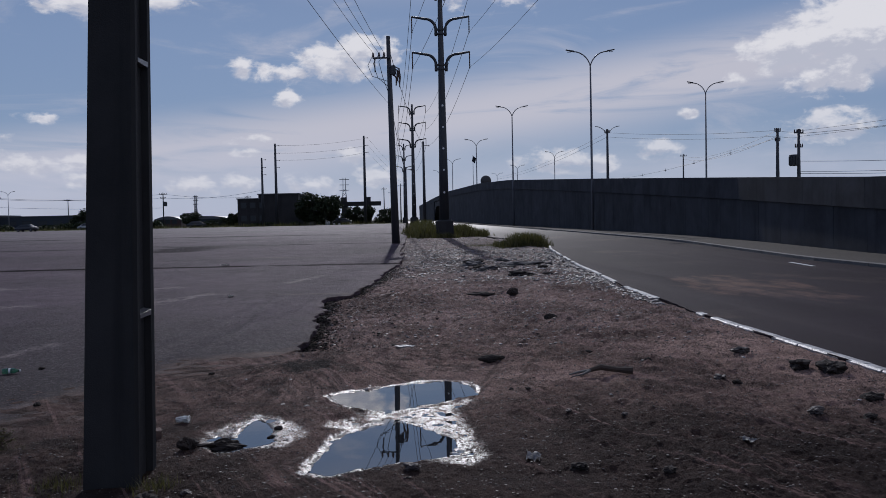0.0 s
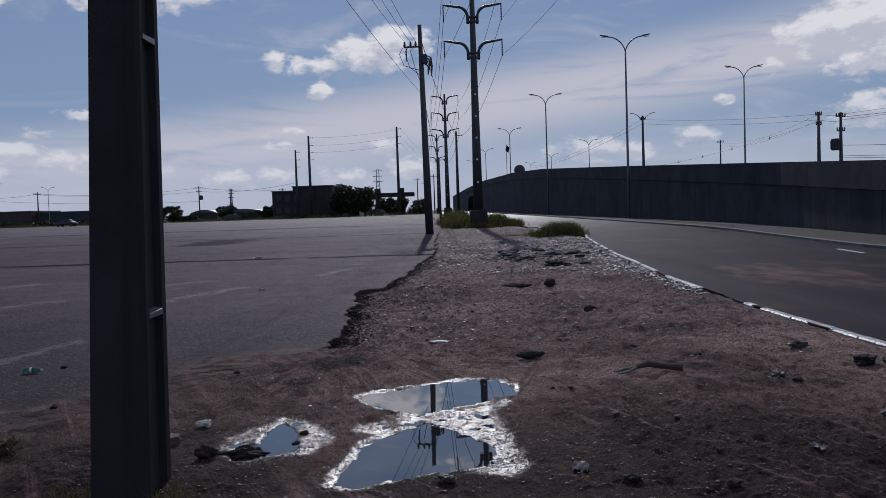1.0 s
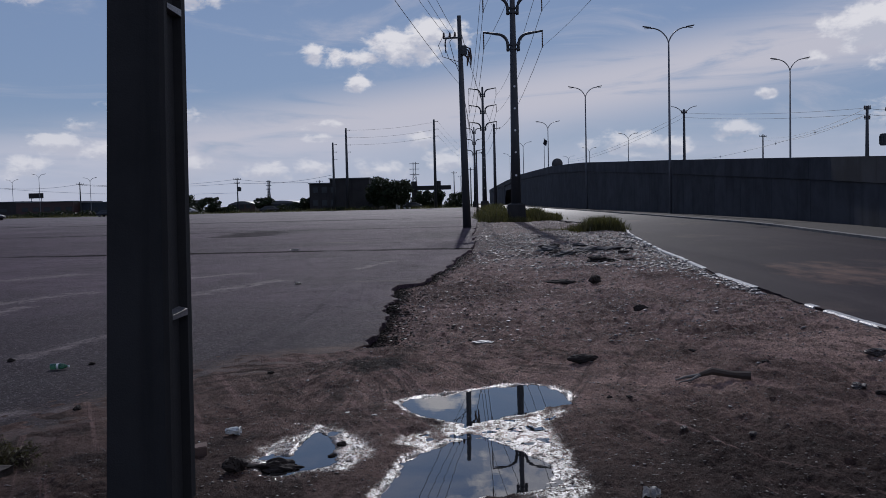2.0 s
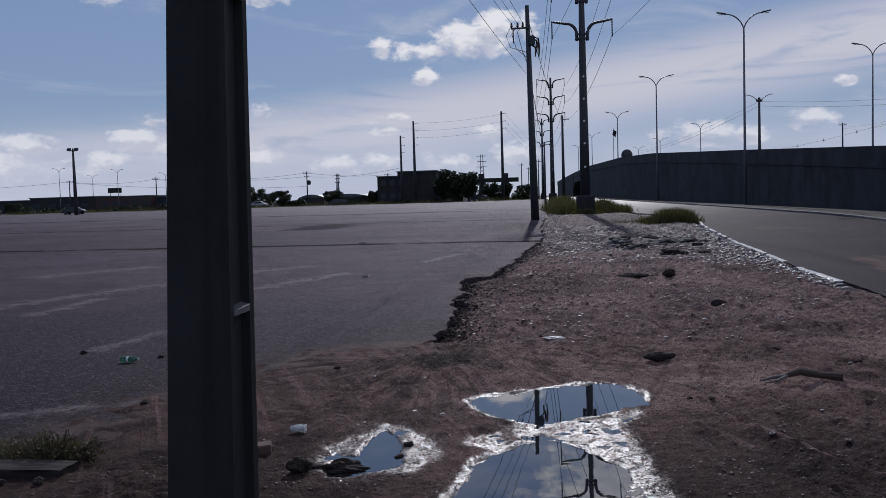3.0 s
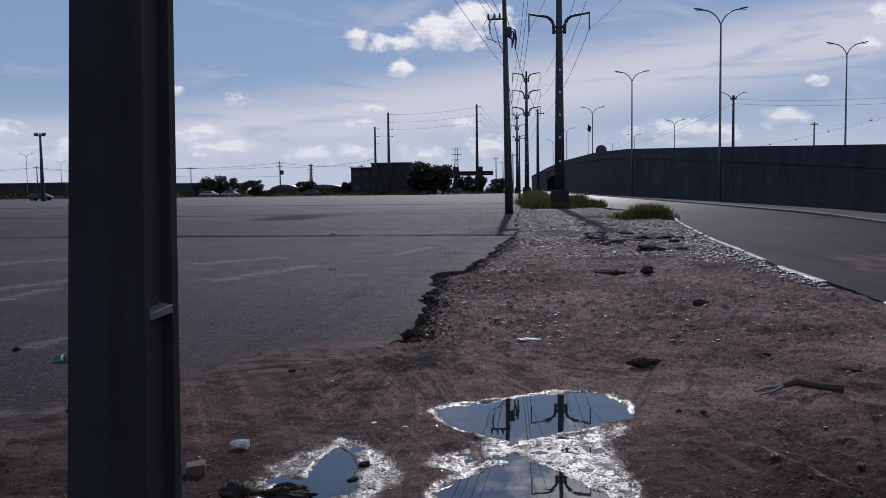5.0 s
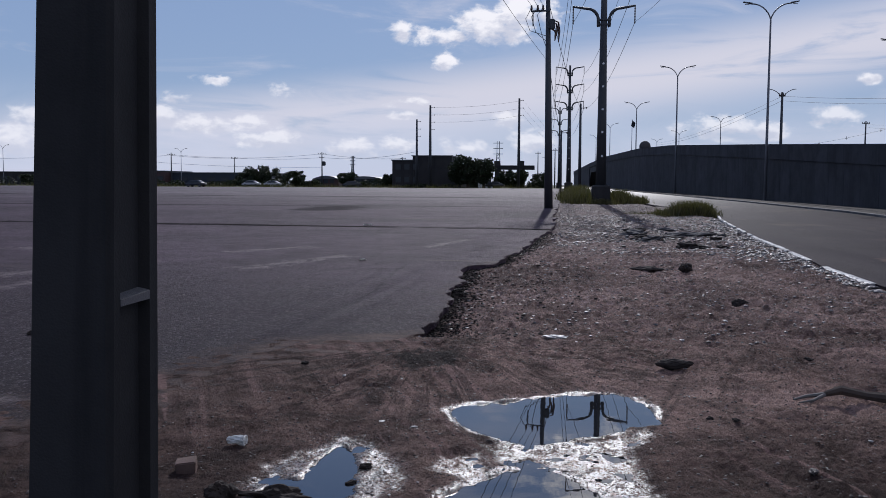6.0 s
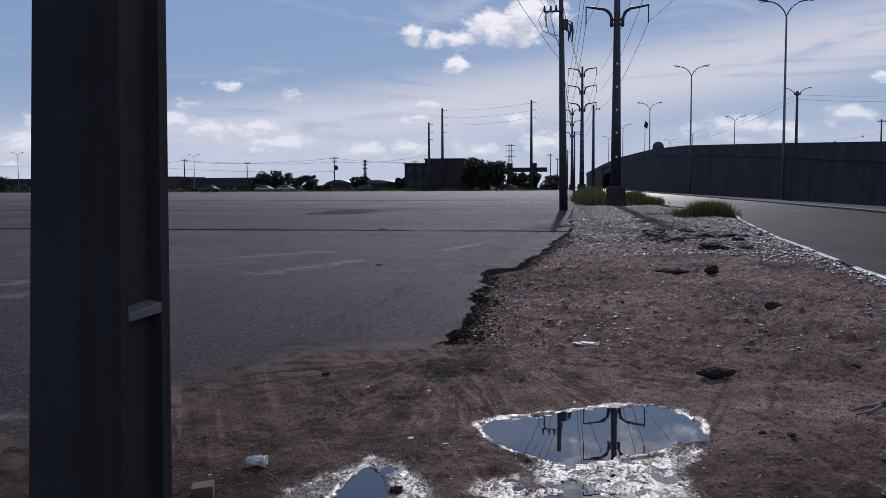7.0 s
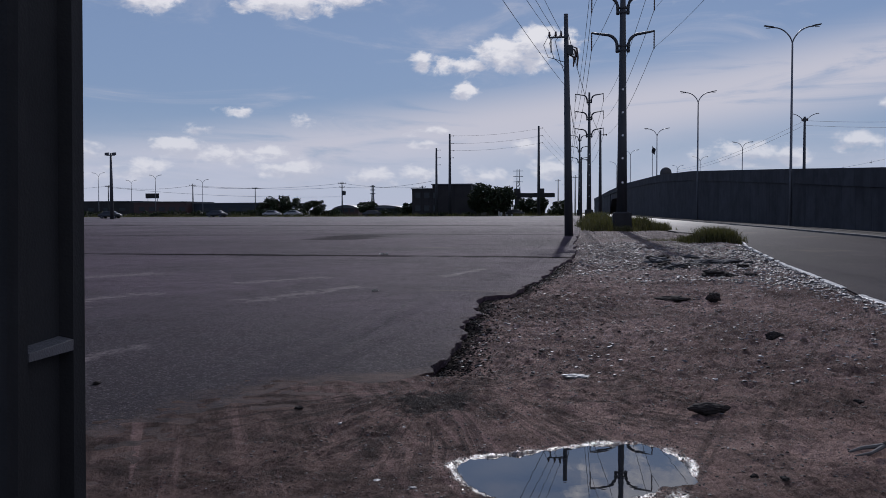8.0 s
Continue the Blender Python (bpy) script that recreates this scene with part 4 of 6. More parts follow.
def line_pole():
    x, y = -0.42, 56.0
    z = gz(x, y) - 0.1
    p = base_of("utility_pole", x, y, z, "tall dark concrete utility pole with switchgear at its top", "utility pole")
    p.matrix_basis = pose(x, y, z, 0, -0.9, 0)
    bm = bmesh.new()
    tube(bm, [(0, 0, 0), (0, 0, 5), (0, 0, 13.5)], [0.265, 0.215, 0.125], 12)
    part("shaft", bm, STEEL_DARK, p, smooth=True)
    bm = bmesh.new()
    box(bm, -1.05, 0.1, -0.2, -0.12, 12.05, 12.15)
    box(bm, -0.95, -0.88, -0.2, -0.12, 11.2, 12.05)
    part("bracket", bm, STEEL_DARK, p)
    for i, (dx, dz) in enumerate(((-1.0, 12.15), (-0.62, 12.15), (-0.3, 12.15))):
        bm = bmesh.new()
        tube(bm, [(dx, -0.16, dz), (dx, -0.16, dz + 0.08), (dx, -0.16, dz + 0.12), (dx, -0.16, dz + 0.3)], [0.03, 0.09, 0.07, 0.05], 8)
        part("insulator", bm, PORCELAIN, p)
    bm = bmesh.new()
    box(bm, 0.05, 0.42, -0.3, 0.1, 11.0, 11.6)
    bmesh.ops.bevel(bm, geom=bm.edges[:], offset=0.05, segments=2, affect="EDGES")
    part("switch_box", bm, STEEL_DARK, p)
    for dx, z0, z1 in ((0.5, 11.4, 10.6), (0.62, 11.5, 10.2), (0.4, 11.0, 10.3)):
        bm = bmesh.new()
        tube(bm, [(dx - 0.2, -0.1, z0), (dx, -0.1, z0 - 0.1), (dx + 0.05, -0.1, (z0 + z1) / 2), (dx, -0.1, z1)], [0.03, 0.06, 0.07, 0.03], 6)
        part("fuse", bm, PORCELAIN, p)
    for k in range(3):
        bm = bmesh.new()
        a = -1.0 + 0.35 * k
        tube(bm, [(a, -0.16, 12.3), (a - 0.35, -0.5, 11.6 + 0.1 * k), (a - 0.1, -0.4, 10.9 - 0.1 * k), (-0.15, -0.2, 10.6 - 0.3 * k)], 0.02, 5)
        part("jumper_cable", bm, WIRE, p)


def ornate_pole(x, y, first=None):
    z = gz(x, y)
    if first is not None:
        return copy_thing(first, pose(x, y, z))
    p = base_of("power_line_pole", x, y, z, "tall dark steel power pole with paired curved arms on a pedestal", "power pole", "curved-arm power poles")
    bm = bmesh.new()
    v = box(bm, -0.70, 0.70, -0.7, 0.7, -0.4, 1.35)
    for q in v:
        if q.co.z > 1:
            q.co.x *= 0.97
            q.co.y *= 0.97
    bmesh.ops.bevel(bm, geom=bm.edges[:], offset=0.05, segments=1, affect="EDGES")
    part("pedestal", bm, RENDER_BLACK, p, "dark concrete pedestal")
    bm = bmesh.new()
    tube(bm, [(0, 0, 1.34), (0, 0, 7), (0, 0, 13.3), (0, 0, 20.6)], [0.40, 0.33, 0.25, 0.16], 16)
    part("shaft", bm, STEEL_DARK, p, smooth=True)
    bm = bmesh.new()
    tube(bm, [(0, 0, 1.34), (0, 0, 1.42)], 0.58, 16)
    part("base_plate", bm, STEEL_DARK, p)
    for zz in (3.6, 5.4, 7.1, 8.8, 10.5):
        bm = bmesh.new()
        r = 0.40 - 0.012 * zz
        tube(bm, [(0.02, -r - 0.005, zz), (0.02, -r - 0.02, zz)], 0.085, 10)
        part("reflector_disc", bm, WHITE, p, "small round white disc")
    for z0 in (13.35, 16.15, 18.95):
        r = 0.25 - (z0 - 13.3) * 0.0123
        for dz in (0.0, 0.34):
            bm = bmesh.new()
            tube(bm, [(0, 0, z0 + dz), (0, 0, z0 + dz + 0.13)], r + 0.07, 14)
            box(bm, -r - 0.28, -r + 0.05, -0.12, 0.12, z0 + dz, z0 + dz + 0.13)
            box(bm, r - 0.05, r + 0.28, -0.12, 0.12, z0 + dz, z0 + dz + 0.13)
            part("collar", bm, STEEL_DARK, p)
        for s in (-1, 1):
            bm = bmesh.new()
            pts = [(s * (r + 0.15), 0, z0 - 0.1), (s * (r + 0.16), 0, z0 + 0.4)]
            for k in range(1, 8):
                a = math.pi / 2 * k / 7
                pts.append((s * (r + 0.16 + 0.85 * (1 - math.cos(a))), 0, z0 + 0.4 + 0.85 * math.sin(a)))
            pts.append((s * 2.32, 0, z0 + 1.42))
            tube(bm, pts, [0.12] * 6 + [0.105] * 3 + [0.075], 8)
            part("arm", bm, STEEL_DARK, p, smooth=True)
            bm = bmesh.new()
            pts = [(s * 2.28, 0, z0 + 1.4 - 0.1 * k) for k in range(14)]
            tube(bm, pts, [0.035 if k % 2 else 0.06 for k in range(14)], 6)
            part("insulator", bm, PORCELAIN, p)
    return p


def double_lamp(x, y, z, first=None, top=12.4):
    if first is not None:
        return copy_thing(first, pose(x, y, z))
    p = base_of("street_lamp", x, y, z, "slender galvanised street lamp with two curved arms", "street lamp", "two-armed street lamps")
    bm = bmesh.new()
    tube(bm, [(0, 0, -4.0), (0, 0, 4), (0, 0, top)], [0.12, 0.095, 0.06], 10)
    part("mast", bm, GALV, p, smooth=True)
    bm = bmesh.new()
    tube(bm, [(0, 0, 0.0), (0, 0, 0.04)], 0.24, 10)
    part("base_plate", bm, GALV, p)
    for s in (-1, 1):
        bm = bmesh.new()
        pts = [(0, 0, top - 0.3)] + [(s * 1.35 * (k / 7) ** 1.6, 0, top + 1.15 * math.sin(math.pi / 2 * k / 7)) for k in range(8)]
        tube(bm, pts, 0.045, 8)
        part("arm", bm, GALV, p, smooth=True)
        bm = bmesh.new()
        v = box(bm, 0, 0.62, -0.12, 0.12, -0.05, 0.05)
        for q in v:
            if q.co.x > 0.3:
                q.co.y *= 0.7
                q.co.z = q.co.z * 0.7 + 0.12
            q.co.x = s * (1.25 + q.co.x)
            q.co.z += top + 1.16
        bmesh.ops.bevel(bm, geom=bm.edges[:], offset=0.02, segments=1, affect="EDGES")
        head = part("lamp_head", bm, STEEL_DARK, p)
        bm = bmesh.new()
        box(bm, min(s * 1.45, s * 1.75), max(s * 1.45, s * 1.75), -0.07, 0.07, top + 1.10, top + 1.13)
        part("lens", bm, LENS, head)
    return p


def plain_pole(x, y, top, r=0.16, arms=(), label="thin dark concrete utility pole", z=None, braces=()):
    z = gz(x, y) if z is None else z
    p = base_of("utility_pole", x, y, z, label, "utility pole")
    bm = bmesh.new()
    h = top - z
    tube(bm, [(0, 0, -0.2), (0, 0, h * 0.5), (0, 0, h)], [r * 1.25, r, r * 0.7], 8)
    part("shaft", bm, STEEL_DARK, p, smooth=True)
    for dz, w in arms:
        bm = bmesh.new()
        box(bm, -w, w, -0.08, 0.02, h - dz - 0.06, h - dz + 0.06)
        part("crossarm", bm, STEEL_DARK, p)
        for k in (-0.9, -0.4, 0.4, 0.9):
            bm = bmesh.new()
            tube(bm, [(k * w, -0.03, h - dz + 0.05), (k * w, -0.03, h - dz + 0.15), (k * w, -0.03, h - dz + 0.35)], [0.04, 0.08, 0.05], 6)
            part("insulator", bm, PORCELAIN, p)
    for dz in braces:
        bm = bmesh.new()
        tube(bm, [(0, 0, h - dz), (r + 0.6, 0, h - dz + 0.05)], [0.05, 0.04], 6)
        tube(bm, [(r + 0.6, 0, h - dz + 0.12), (r + 0.6, 0, h - dz - 0.1)], [0.09, 0.05], 6)
        part("side_insulator", bm, PORCELAIN, p)
    return p


def transformer(p, dx, z):
    bm = bmesh.new()
    tube(bm, [(dx, 0, z), (dx, 0, z + 0.05), (dx, 0, z + 1.15), (dx, 0, z + 1.2)], [0.38, 0.45, 0.45, 0.35], 14)
    for k in range(8):
        a = math.pi * 2 * k / 8
        box(bm, dx + 0.5 * math.cos(a) - 0.03, dx + 0.5 * math.cos(a) + 0.03, 0.5 * math.sin(a) - 0.03, 0.5 * math.sin(a) + 0.03, z + 0.15, z + 1.0)
    part("transformer", bm, STEEL_DARK, p, "dark finned transformer drum")


def cable(a, b, sag, r=0.014, label="thin black overhead power cable"):
    a, b = Vector(a), Vector(b)
    bm = bmesh.new()
    n = 18
    pts = [a.lerp(b, k / n) - Vector((0, 0, sag * 4 * (k / n) * (1 - k / n))) for k in range(n + 1)]
    tube(bm, pts, r, 4, False)
    return tagged(link_bm("power_cable", bm, WIRE), label, "cable", "overhead cables")


double_t_pole()
line_pole()
big = ornate_pole(3.45, 69.0)
ornate_pole(2.45, 148.0, big)
ornate_pole(6.7, -9.0, big)
ornate_pole(1.5, 227.0, big)
lamp1 = double_lamp(14.55, 65.0, gz(14, 65) + 0.12)
for x, y, z in ((12.9, 98.0, gz(12, 98) + 0.12), (30.6, 85.0, 1.1), (30.2, 167.0, 0.6), (30.5, 222.0, 1.4), (31.9, 280.0, 2.4), (12.3, 137.0, 0.5), (12.1, 195.0, 1.4), (11.8, 250.0, 2.0),
                (-126.0, 220.0, -1.0), (-138.0, 260.0, -1.4), (-114.8, 230.0, -1.3), (-101.0, 230.0, -2.6), (-168.0, 240.0, -1.5), (-150.0, 225.0, -1.8)):
    double_lamp(x, y, z, lamp1)

# poles across the lot and behind the wall
for x, y, top, r, arms, br in ((-27.6, 197.0, 19.3, 0.3, (), (0.5, 2.2, 3.8, 5.4)), (-30.5, 196.0, 16.1, 0.26, (), (0.5, 2.2, 3.8)), (-7.8, 200.0, 21.0, 0.3, (), (0.5, 2.2, 3.8)),
                               (3.4, 120.0, 12.4, 0.19, (), (0.6,)), (0.9, 118.0, 8.8, 0.12, (), (0.4,)), (-99.3, 220.0, 9.5, 0.17, ((0.6, 1.0),), ()), (-61.5, 230.0, 10.0, 0.17, ((0.5, 1.0), (1.5, 0.7)), ()),
                               (-84.0, 225.0, 8.6, 0.13, ((0.4, 0.9),), ()), (-43.0, 250.0, 9.4, 0.15, ((0.5, 0.9),), ()), (-130.0, 232.0, 9.8, 0.16, ((0.5, 1.0),), ()), (-5.6, 330.0, 14.0, 0.2, ((0.7, 1.1),), ()),
                               (-3.4, 380.0, 14.0, 0.2, ((0.7, 1.1),), ()), (-1.5, 300.0, 13.0, 0.18, ((0.7, 1.1),), ()), (0.5, 260.0, 12.4, 0.17, ((0.7, 1.1),), ())):
    q = plain_pole(x, y, top, r, arms, br and "tall dark concrete pole with side insulators" or "dark concrete utility pole with a crossarm", None, br)
    if x == -61.5:
        transformer(q, 0.5, 5.6)
for x, y, top, arms in ((40.1, 90.0, 10.5, ((0.3, 0.32), (1.3, 0.28))), (42.4, 90.0, 10.4, ((0.4, 0.5), (1.9, 0.42))), (66.5, 200.0, 15.6, ((0.5, 0.8),)), (29.4, 121.0, 13.8, ((0.5, 0.4),))):
    q = plain_pole(x, y, top, 0.2, arms, "dark utility pole rising behind the concrete wall", 0.0)
    if x == 42.4:
        transformer(q, -0.55, 6.5)
    if x == 29.4:
        for s in (-1, 1):
            bm = bmesh.new()
            tube(bm, [(0, 0, 12.7)] + [(s * 1.75 * (k / 6) ** 1.4, 0, 12.9 + 1.3 * math.sin(math.pi / 2 * k / 6)) for k in range(7)], 0.05, 6)
            part("lamp_arm", bm, GALV, q)

# ---- cables ----
for s in (-1, 1):
    for z0 in (13.45, 16.25, 19.05):
        x1, x2 = 3.45 + s * 2.28, 2.45 + s * 2.28
        cable((x1, 69, z0 + 0.1 + gz(3, 69)), (x2, 148, z0 + 0.1 + gz(2, 148)), 1.6, 0.02)
        cable((x1, 69, z0 + 0.1 + gz(3, 69)), (6.7 + s * 2.28, -9, z0 + 0.1), 1.5, 0.015)
        cable((x2, 148, z0 + 0.1 + gz(2, 148)), (1.5 + s * 2.28, 227, z0 + 0.1 + gz(2, 227)), 1.6, 0.025)
for k in range(3):
    cable((-1.62 + 0.35 * k, 55.85, 12.45), (-6.5 + 0.8 * k, -6.0, 12.8), 1.1, 0.013)
cable((-0.45, 55.7, 8.9), (-5.6, -6.0, 9.4), 0.6, 0.012)
plain_pole(-5.7, -6.0, 13.0, 0.2, ((0.25, 1.0),))
cable((-0.45, 56.2, 8.6), (0.9, 118, 8.3), 0.6, 0.02)
cable((-0.55, 56.2, 12.6), (3.3, 120, 12.0), 0.8, 0.02)
for dz in (0.5, 2.2, 3.8):
    cable((-26.7, 197, 19.35 - dz), (-6.9, 200, 21.05 - dz), 0.5, 0.018)
    cable((-6.9, 200, 21.05 - dz), (2.6, 300, 17.5 - dz), 1.0, 0.018)
for a, b, c in (((-130, 232, 9.4), (-99.3, 220, 9.0), 0.9), ((-99.3, 220, 9.0), (-61.5, 230, 9.6), 1.0), ((-61.5, 230, 9.6), (-43, 250, 9.0), 0.6), ((-84, 225, 8.3), (-61.5, 230, 8.6), 0.4),
                ((-61.5, 230, 8.6), (-31, 196, 8.8), 0.8), ((-190, 235, 9.6), (-130, 232, 9.4), 1.2), ((-99.3, 220, 8.8), (-84, 225, 8.3), 0.3), ((-130, 232, 9.1), (-61.5, 230, 6.0), 1.0)):
    cable(a, b, c, 0.03)
for dz in (0.3, 0.9):
    cable((40.1, 90, 10.6 - dz), (66.5, 200, 15.3 - dz), 1.2, 0.02)
    cable((42.4, 90, 10.5 - dz), (60, 40, 11.8 - dz), 0.5, 0.015)
    cable((29.4, 121, 13.6 - dz), (40.1, 90, 10.6 - dz), 0.35, 0.016)
    cable((29.4, 121, 13.6 - dz), (31.5, 280, 15 - dz), 1.2, 0.02)
    cable((40.1, 90, 10.6 - dz), (42.4, 90, 10.4 - dz), 0.1, 0.015)

def spaced_cable(a, b, sag, count):
    """A cable that carries small hanging spacers."""
    line = cable(a, b, sag, 0.02, "thin black cable with small hanging spacers")
    a, b = Vector(a), Vector(b)
    for k in range(1, count + 1):
        u = k / (count + 1)
        c = a.lerp(b, u) - Vector((0, 0, sag * 4 * u * (1 - u)))
        bm = bmesh.new()
        tube(bm, [c + Vector((-0.16, 0, -0.06)), c + Vector((0.16, 0, -0.06))], 0.03, 5)
        tube(bm, [c + Vector((0, 0, 0.22)), c - Vector((0, 0, 0.22))], 0.03, 5)
        part("cable_spacer", bm, PORCELAIN, line)


spaced_cable((40.1, 90, 9.5), (43.0, 190, 9.2), 0.9, 6)
spaced_cable((42.4, 90, 9.9), (58.0, 60, 10.6), 0.4, 2)
for z0, z1 in ((7.0, 6.6), (5.9, 5.9), (5.7, 5.5)):
    cable((42.4, 90, z0), (62.0, 62, z1), 0.5, 0.02)

# ---- far buildings ----


def building(name, x0, x1, y, depth, blocks, material, label, windows=(), roof_over=0.25):
    g = gz(0, y)
    b = base_of(name, (x0 + x1) / 2, y, g, label, "building")
    cx = (x0 + x1) / 2
    for a, c, top in blocks:
        bm = bmesh.new()
        box(bm, a - cx, c - cx, 0, depth, -0.3, top - g)
        part("wall", bm, material, b)
        bm = bmesh.new()
        box(bm, a - cx - roof_over, c - cx + roof_over, -roof_over, depth + roof_over, top - g + 0.004, top - g + 0.22)
        part("roof", bm, ROOF, b)
    for wx, wz, ww, wh in windows:
        bm = bmesh.new()
        box(bm, wx - cx - ww / 2 - 0.08, wx - cx + ww / 2 + 0.08, -0.06, 0.05, wz - g - 0.08, wz - g + wh + 0.08)
        w = part("window", bm, RENDER_BLACK, b)
        bm = bmesh.new()
        box(bm, wx - cx - ww / 2, wx - cx + ww / 2, -0.075, -0.03, wz - g, wz - g + wh)
        part("pane", bm, GLASS, w)
    return b


building("commercial_building", -37.4, -21.2, 203.0, 16, ((-37.4, -32.6, 7.1), (-32.58, -23.4, 8.1), (-23.38, -21.2, 6.2)), RENDER_BLACK, "dark flat-roofed commercial block of stepped height behind the lot",
         [(-36 + 2.1 * k, z, 1.2, 1.3) for k in range(3) for z in (2.0, 5.0)])
building("red_warehouse", -122.4, -106.7, 232.0, 18, ((-122.4, -106.7, 4.8),), RED_CLAD, "low dark red warehouse across the lot", [(-120 + 3 * k, 2.4, 1.6, 1.0) for k in range(5)])
building("blue_warehouse", -106.4, -79.0, 236.0, 20, ((-106.4, -79.0, 4.4),), BLUE_CLAD, "long low dark blue warehouse across the lot", [(-103 + 4 * k, 2.2, 2.2, 1.0) for k in range(6)])
building("grey_warehouse", -172.0, -127.0, 245.0, 20, ((-172.0, -150.0, 4.6), (-149.98, -127.0, 5.2)), RENDER_BLACK, "long low grey warehouse at the far side", [(-168 + 5 * k, 2.4, 2.0, 1.0) for k in range(8)])
board = base_of("sign_board", -117.3, 233.0, 5.02, "dark rooftop sign board above the red warehouse", "sign board")
bm = bmesh.new()
box(bm, -2.0, 2.0, -0.08, 0.08, 0.9, 2.3)
part("panel", bm, RENDER_BLACK, board)
for x in (-1.4, 1.4):
    bm = bmesh.new()
    tube(bm, [(x, 0.17, -0.05), (x, 0.17, 2.2)], 0.08, 6)
    part("post", bm, STEEL_DARK, board)


def gable_house(x0, x1, y, eave, ridge, depth, material, label):
    g = gz(0, y)
    h = base_of("house", (x0 + x1) / 2, y, g, label, "house")
    w = (x1 - x0) / 2
    bm = bmesh.new()
    box(bm, -w, w, 0, depth, -0.3, eave - g)
    part("wall", bm, material, h)
    bm = bmesh.new()
    n = 9
    top = [bm.verts.new((-w * 1.06 + 2.12 * w * k / (n - 1), -0.3, eave - g + (ridge - eave) * math.sin(math.pi * k / (n - 1)))) for k in range(n)]
    back = [bm.verts.new((v.co.x, depth + 0.3, v.co.z)) for v in top]
    for k in range(n - 1):
        bm.faces.new((top[k], top[k + 1], back[k + 1], back[k]))
    bm.faces.new(top), bm.faces.new(back), bm.faces.new((top[0], top[-1], back[-1], back[0]))
    part("roof", bm, ROOF, h, "pale sheet roof")
    for k in (-0.5, 0.0, 0.5):
        bm = bmesh.new()
        box(bm, k * w - 0.6, k * w + 0.6, -0.06, 0.04, 1.0, 2.0)
        part("window", bm, GLASS, h)


gable_house(-64.5, -57.5, 232, 2.9, 3.8, 10, RED_CLAD, "small dark house with a pale sheet roof")
gable_house(-61.5, -49.5, 255, 3.0, 3.9, 20, BLUE_CLAD, "wide low shed with a curved blue-grey roof")
gable_house(-78.0, -72.5, 226, 2.2, 2.9, 8, WHITE, "low white shelter among the trees")
gable_house(-18.0, -14.5, 212, 2.0, 2.4, 5, WHITE, "small bright kiosk beside the trees")

gantry = base_of("footbridge", -10.5, 230, gz(0, 230), "dark concrete beam bridge on two columns", "bridge")
bm = bmesh.new()
box(bm, -5.6, 5.7, -1.5, 1.5, 4.7, 5.55)
box(bm, -5.6, 5.7, -1.6, -1.4, 5.55, 5.8)
part("beam", bm, RENDER_BLACK, gantry)
for x in (-3.9, 2.4):
    bm = bmesh.new()
    box(bm, x - 0.7, x + 0.7, -1.2, 1.2, -0.4, 4.7)
    box(bm, x - 0.9, x + 0.6, -0.4, 0.4, 5.5, 7.0)
    part("column", bm, RENDER_BLACK, gantry)


def lattice(x, y, h, w):
    g = gz(x, y)
    p = base_of("lattice_tower", x, y, g, "distant steel lattice power tower", "tower")
    for sx in (-1, 1):
        for sy in (-1, 1):
            bm = bmesh.new()
            tube(bm, [(sx * w, sy * w, -0.3), (sx * w * 0.35, sy * w * 0.35, h * 0.75), (sx * w * 0.3, sy * w * 0.3, h)], 0.11, 5)
            part("leg", bm, GALV, p)
    bm = bmesh.new()
    n = 9
    for k in range(n):
        a, b = 1 - 0.65 * k / n, 1 - 0.65 * (k + 1) / n
        for s in (-1, 1):
            tube(bm, [(-w * a, s * w * a, h * 0.75 * k / n), (w * b, s * w * b, h * 0.75 * (k + 1) / n)], 0.06, 4)
            tube(bm, [(w * a, s * w * a, h * 0.75 * k / n), (-w * b, s * w * b, h * 0.75 * (k + 1) / n)], 0.06, 4)
    part("bracing", bm, GALV, p)
    for zz in (0.72, 0.84, 0.96):
        bm = bmesh.new()
        box(bm, -w * 1.3, w * 1.3, -0.12, 0.12, h * zz - 0.12, h * zz + 0.12)
        part("crossarm", bm, GALV, p)


lattice(-24.8, 400, 20.5, 1.7)
lattice(-60.5, 262, 9.3, 0.6)

flood = base_of("floodlight_mast", -83, 150, gz(0, 150), "tall dark mast with two floodlights", "floodlight")
bm = bmesh.new()
tube(bm, [(0, 0, -0.3), (0, 0, 6), (0, 0, 12)], [0.36, 0.28, 0.18], 10)
part("mast", bm, STEEL_DARK, flood, smooth=True)
bm = bmesh.new()
box(bm, -0.8, 0.8, -0.06, 0.06, 11.5, 11.65)
part("crossbar", bm, STEEL_DARK, flood)
for x in (-0.7, 0.7):
    bm = bmesh.new()
    v = box(bm, x - 0.3, x + 0.3, -0.35, 0.1, 11.66, 12.1)
    for q in v:
        if q.co.y < 0:
            q.co.z -= 0.12
    part("floodlight", bm, STEEL_DARK, flood)

# round tank and flag beyond the wall
tank = base_of("water_tank", 20.1, 200, 0.6, "dark domed water tank on a round shaft", "water tank")
bm = bmesh.new()
bmesh.ops.create_uvsphere(bm, u_segments=20, v_segments=12, radius=1.25, matrix=Matrix.Translation((0, 0, 9.6)))
part("dome", bm, RENDER_DARK, tank, smooth=True)
bm = bmesh.new()
tube(bm, [(0, 0, -1), (0, 0, 9.4)], [1.0, 1.15], 16)
part("shaft", bm, RENDER_DARK, tank)
flag = base_of("flagpole", 17.2, 200, 0.6, "dark flag hanging from a thin pole", "flag")
bm = bmesh.new()
tube(bm, [(0, 0, -1), (0, 0, 15.6)], [0.08, 0.05], 6)
part("pole", bm, GALV, flag)
bm = bmesh.new()
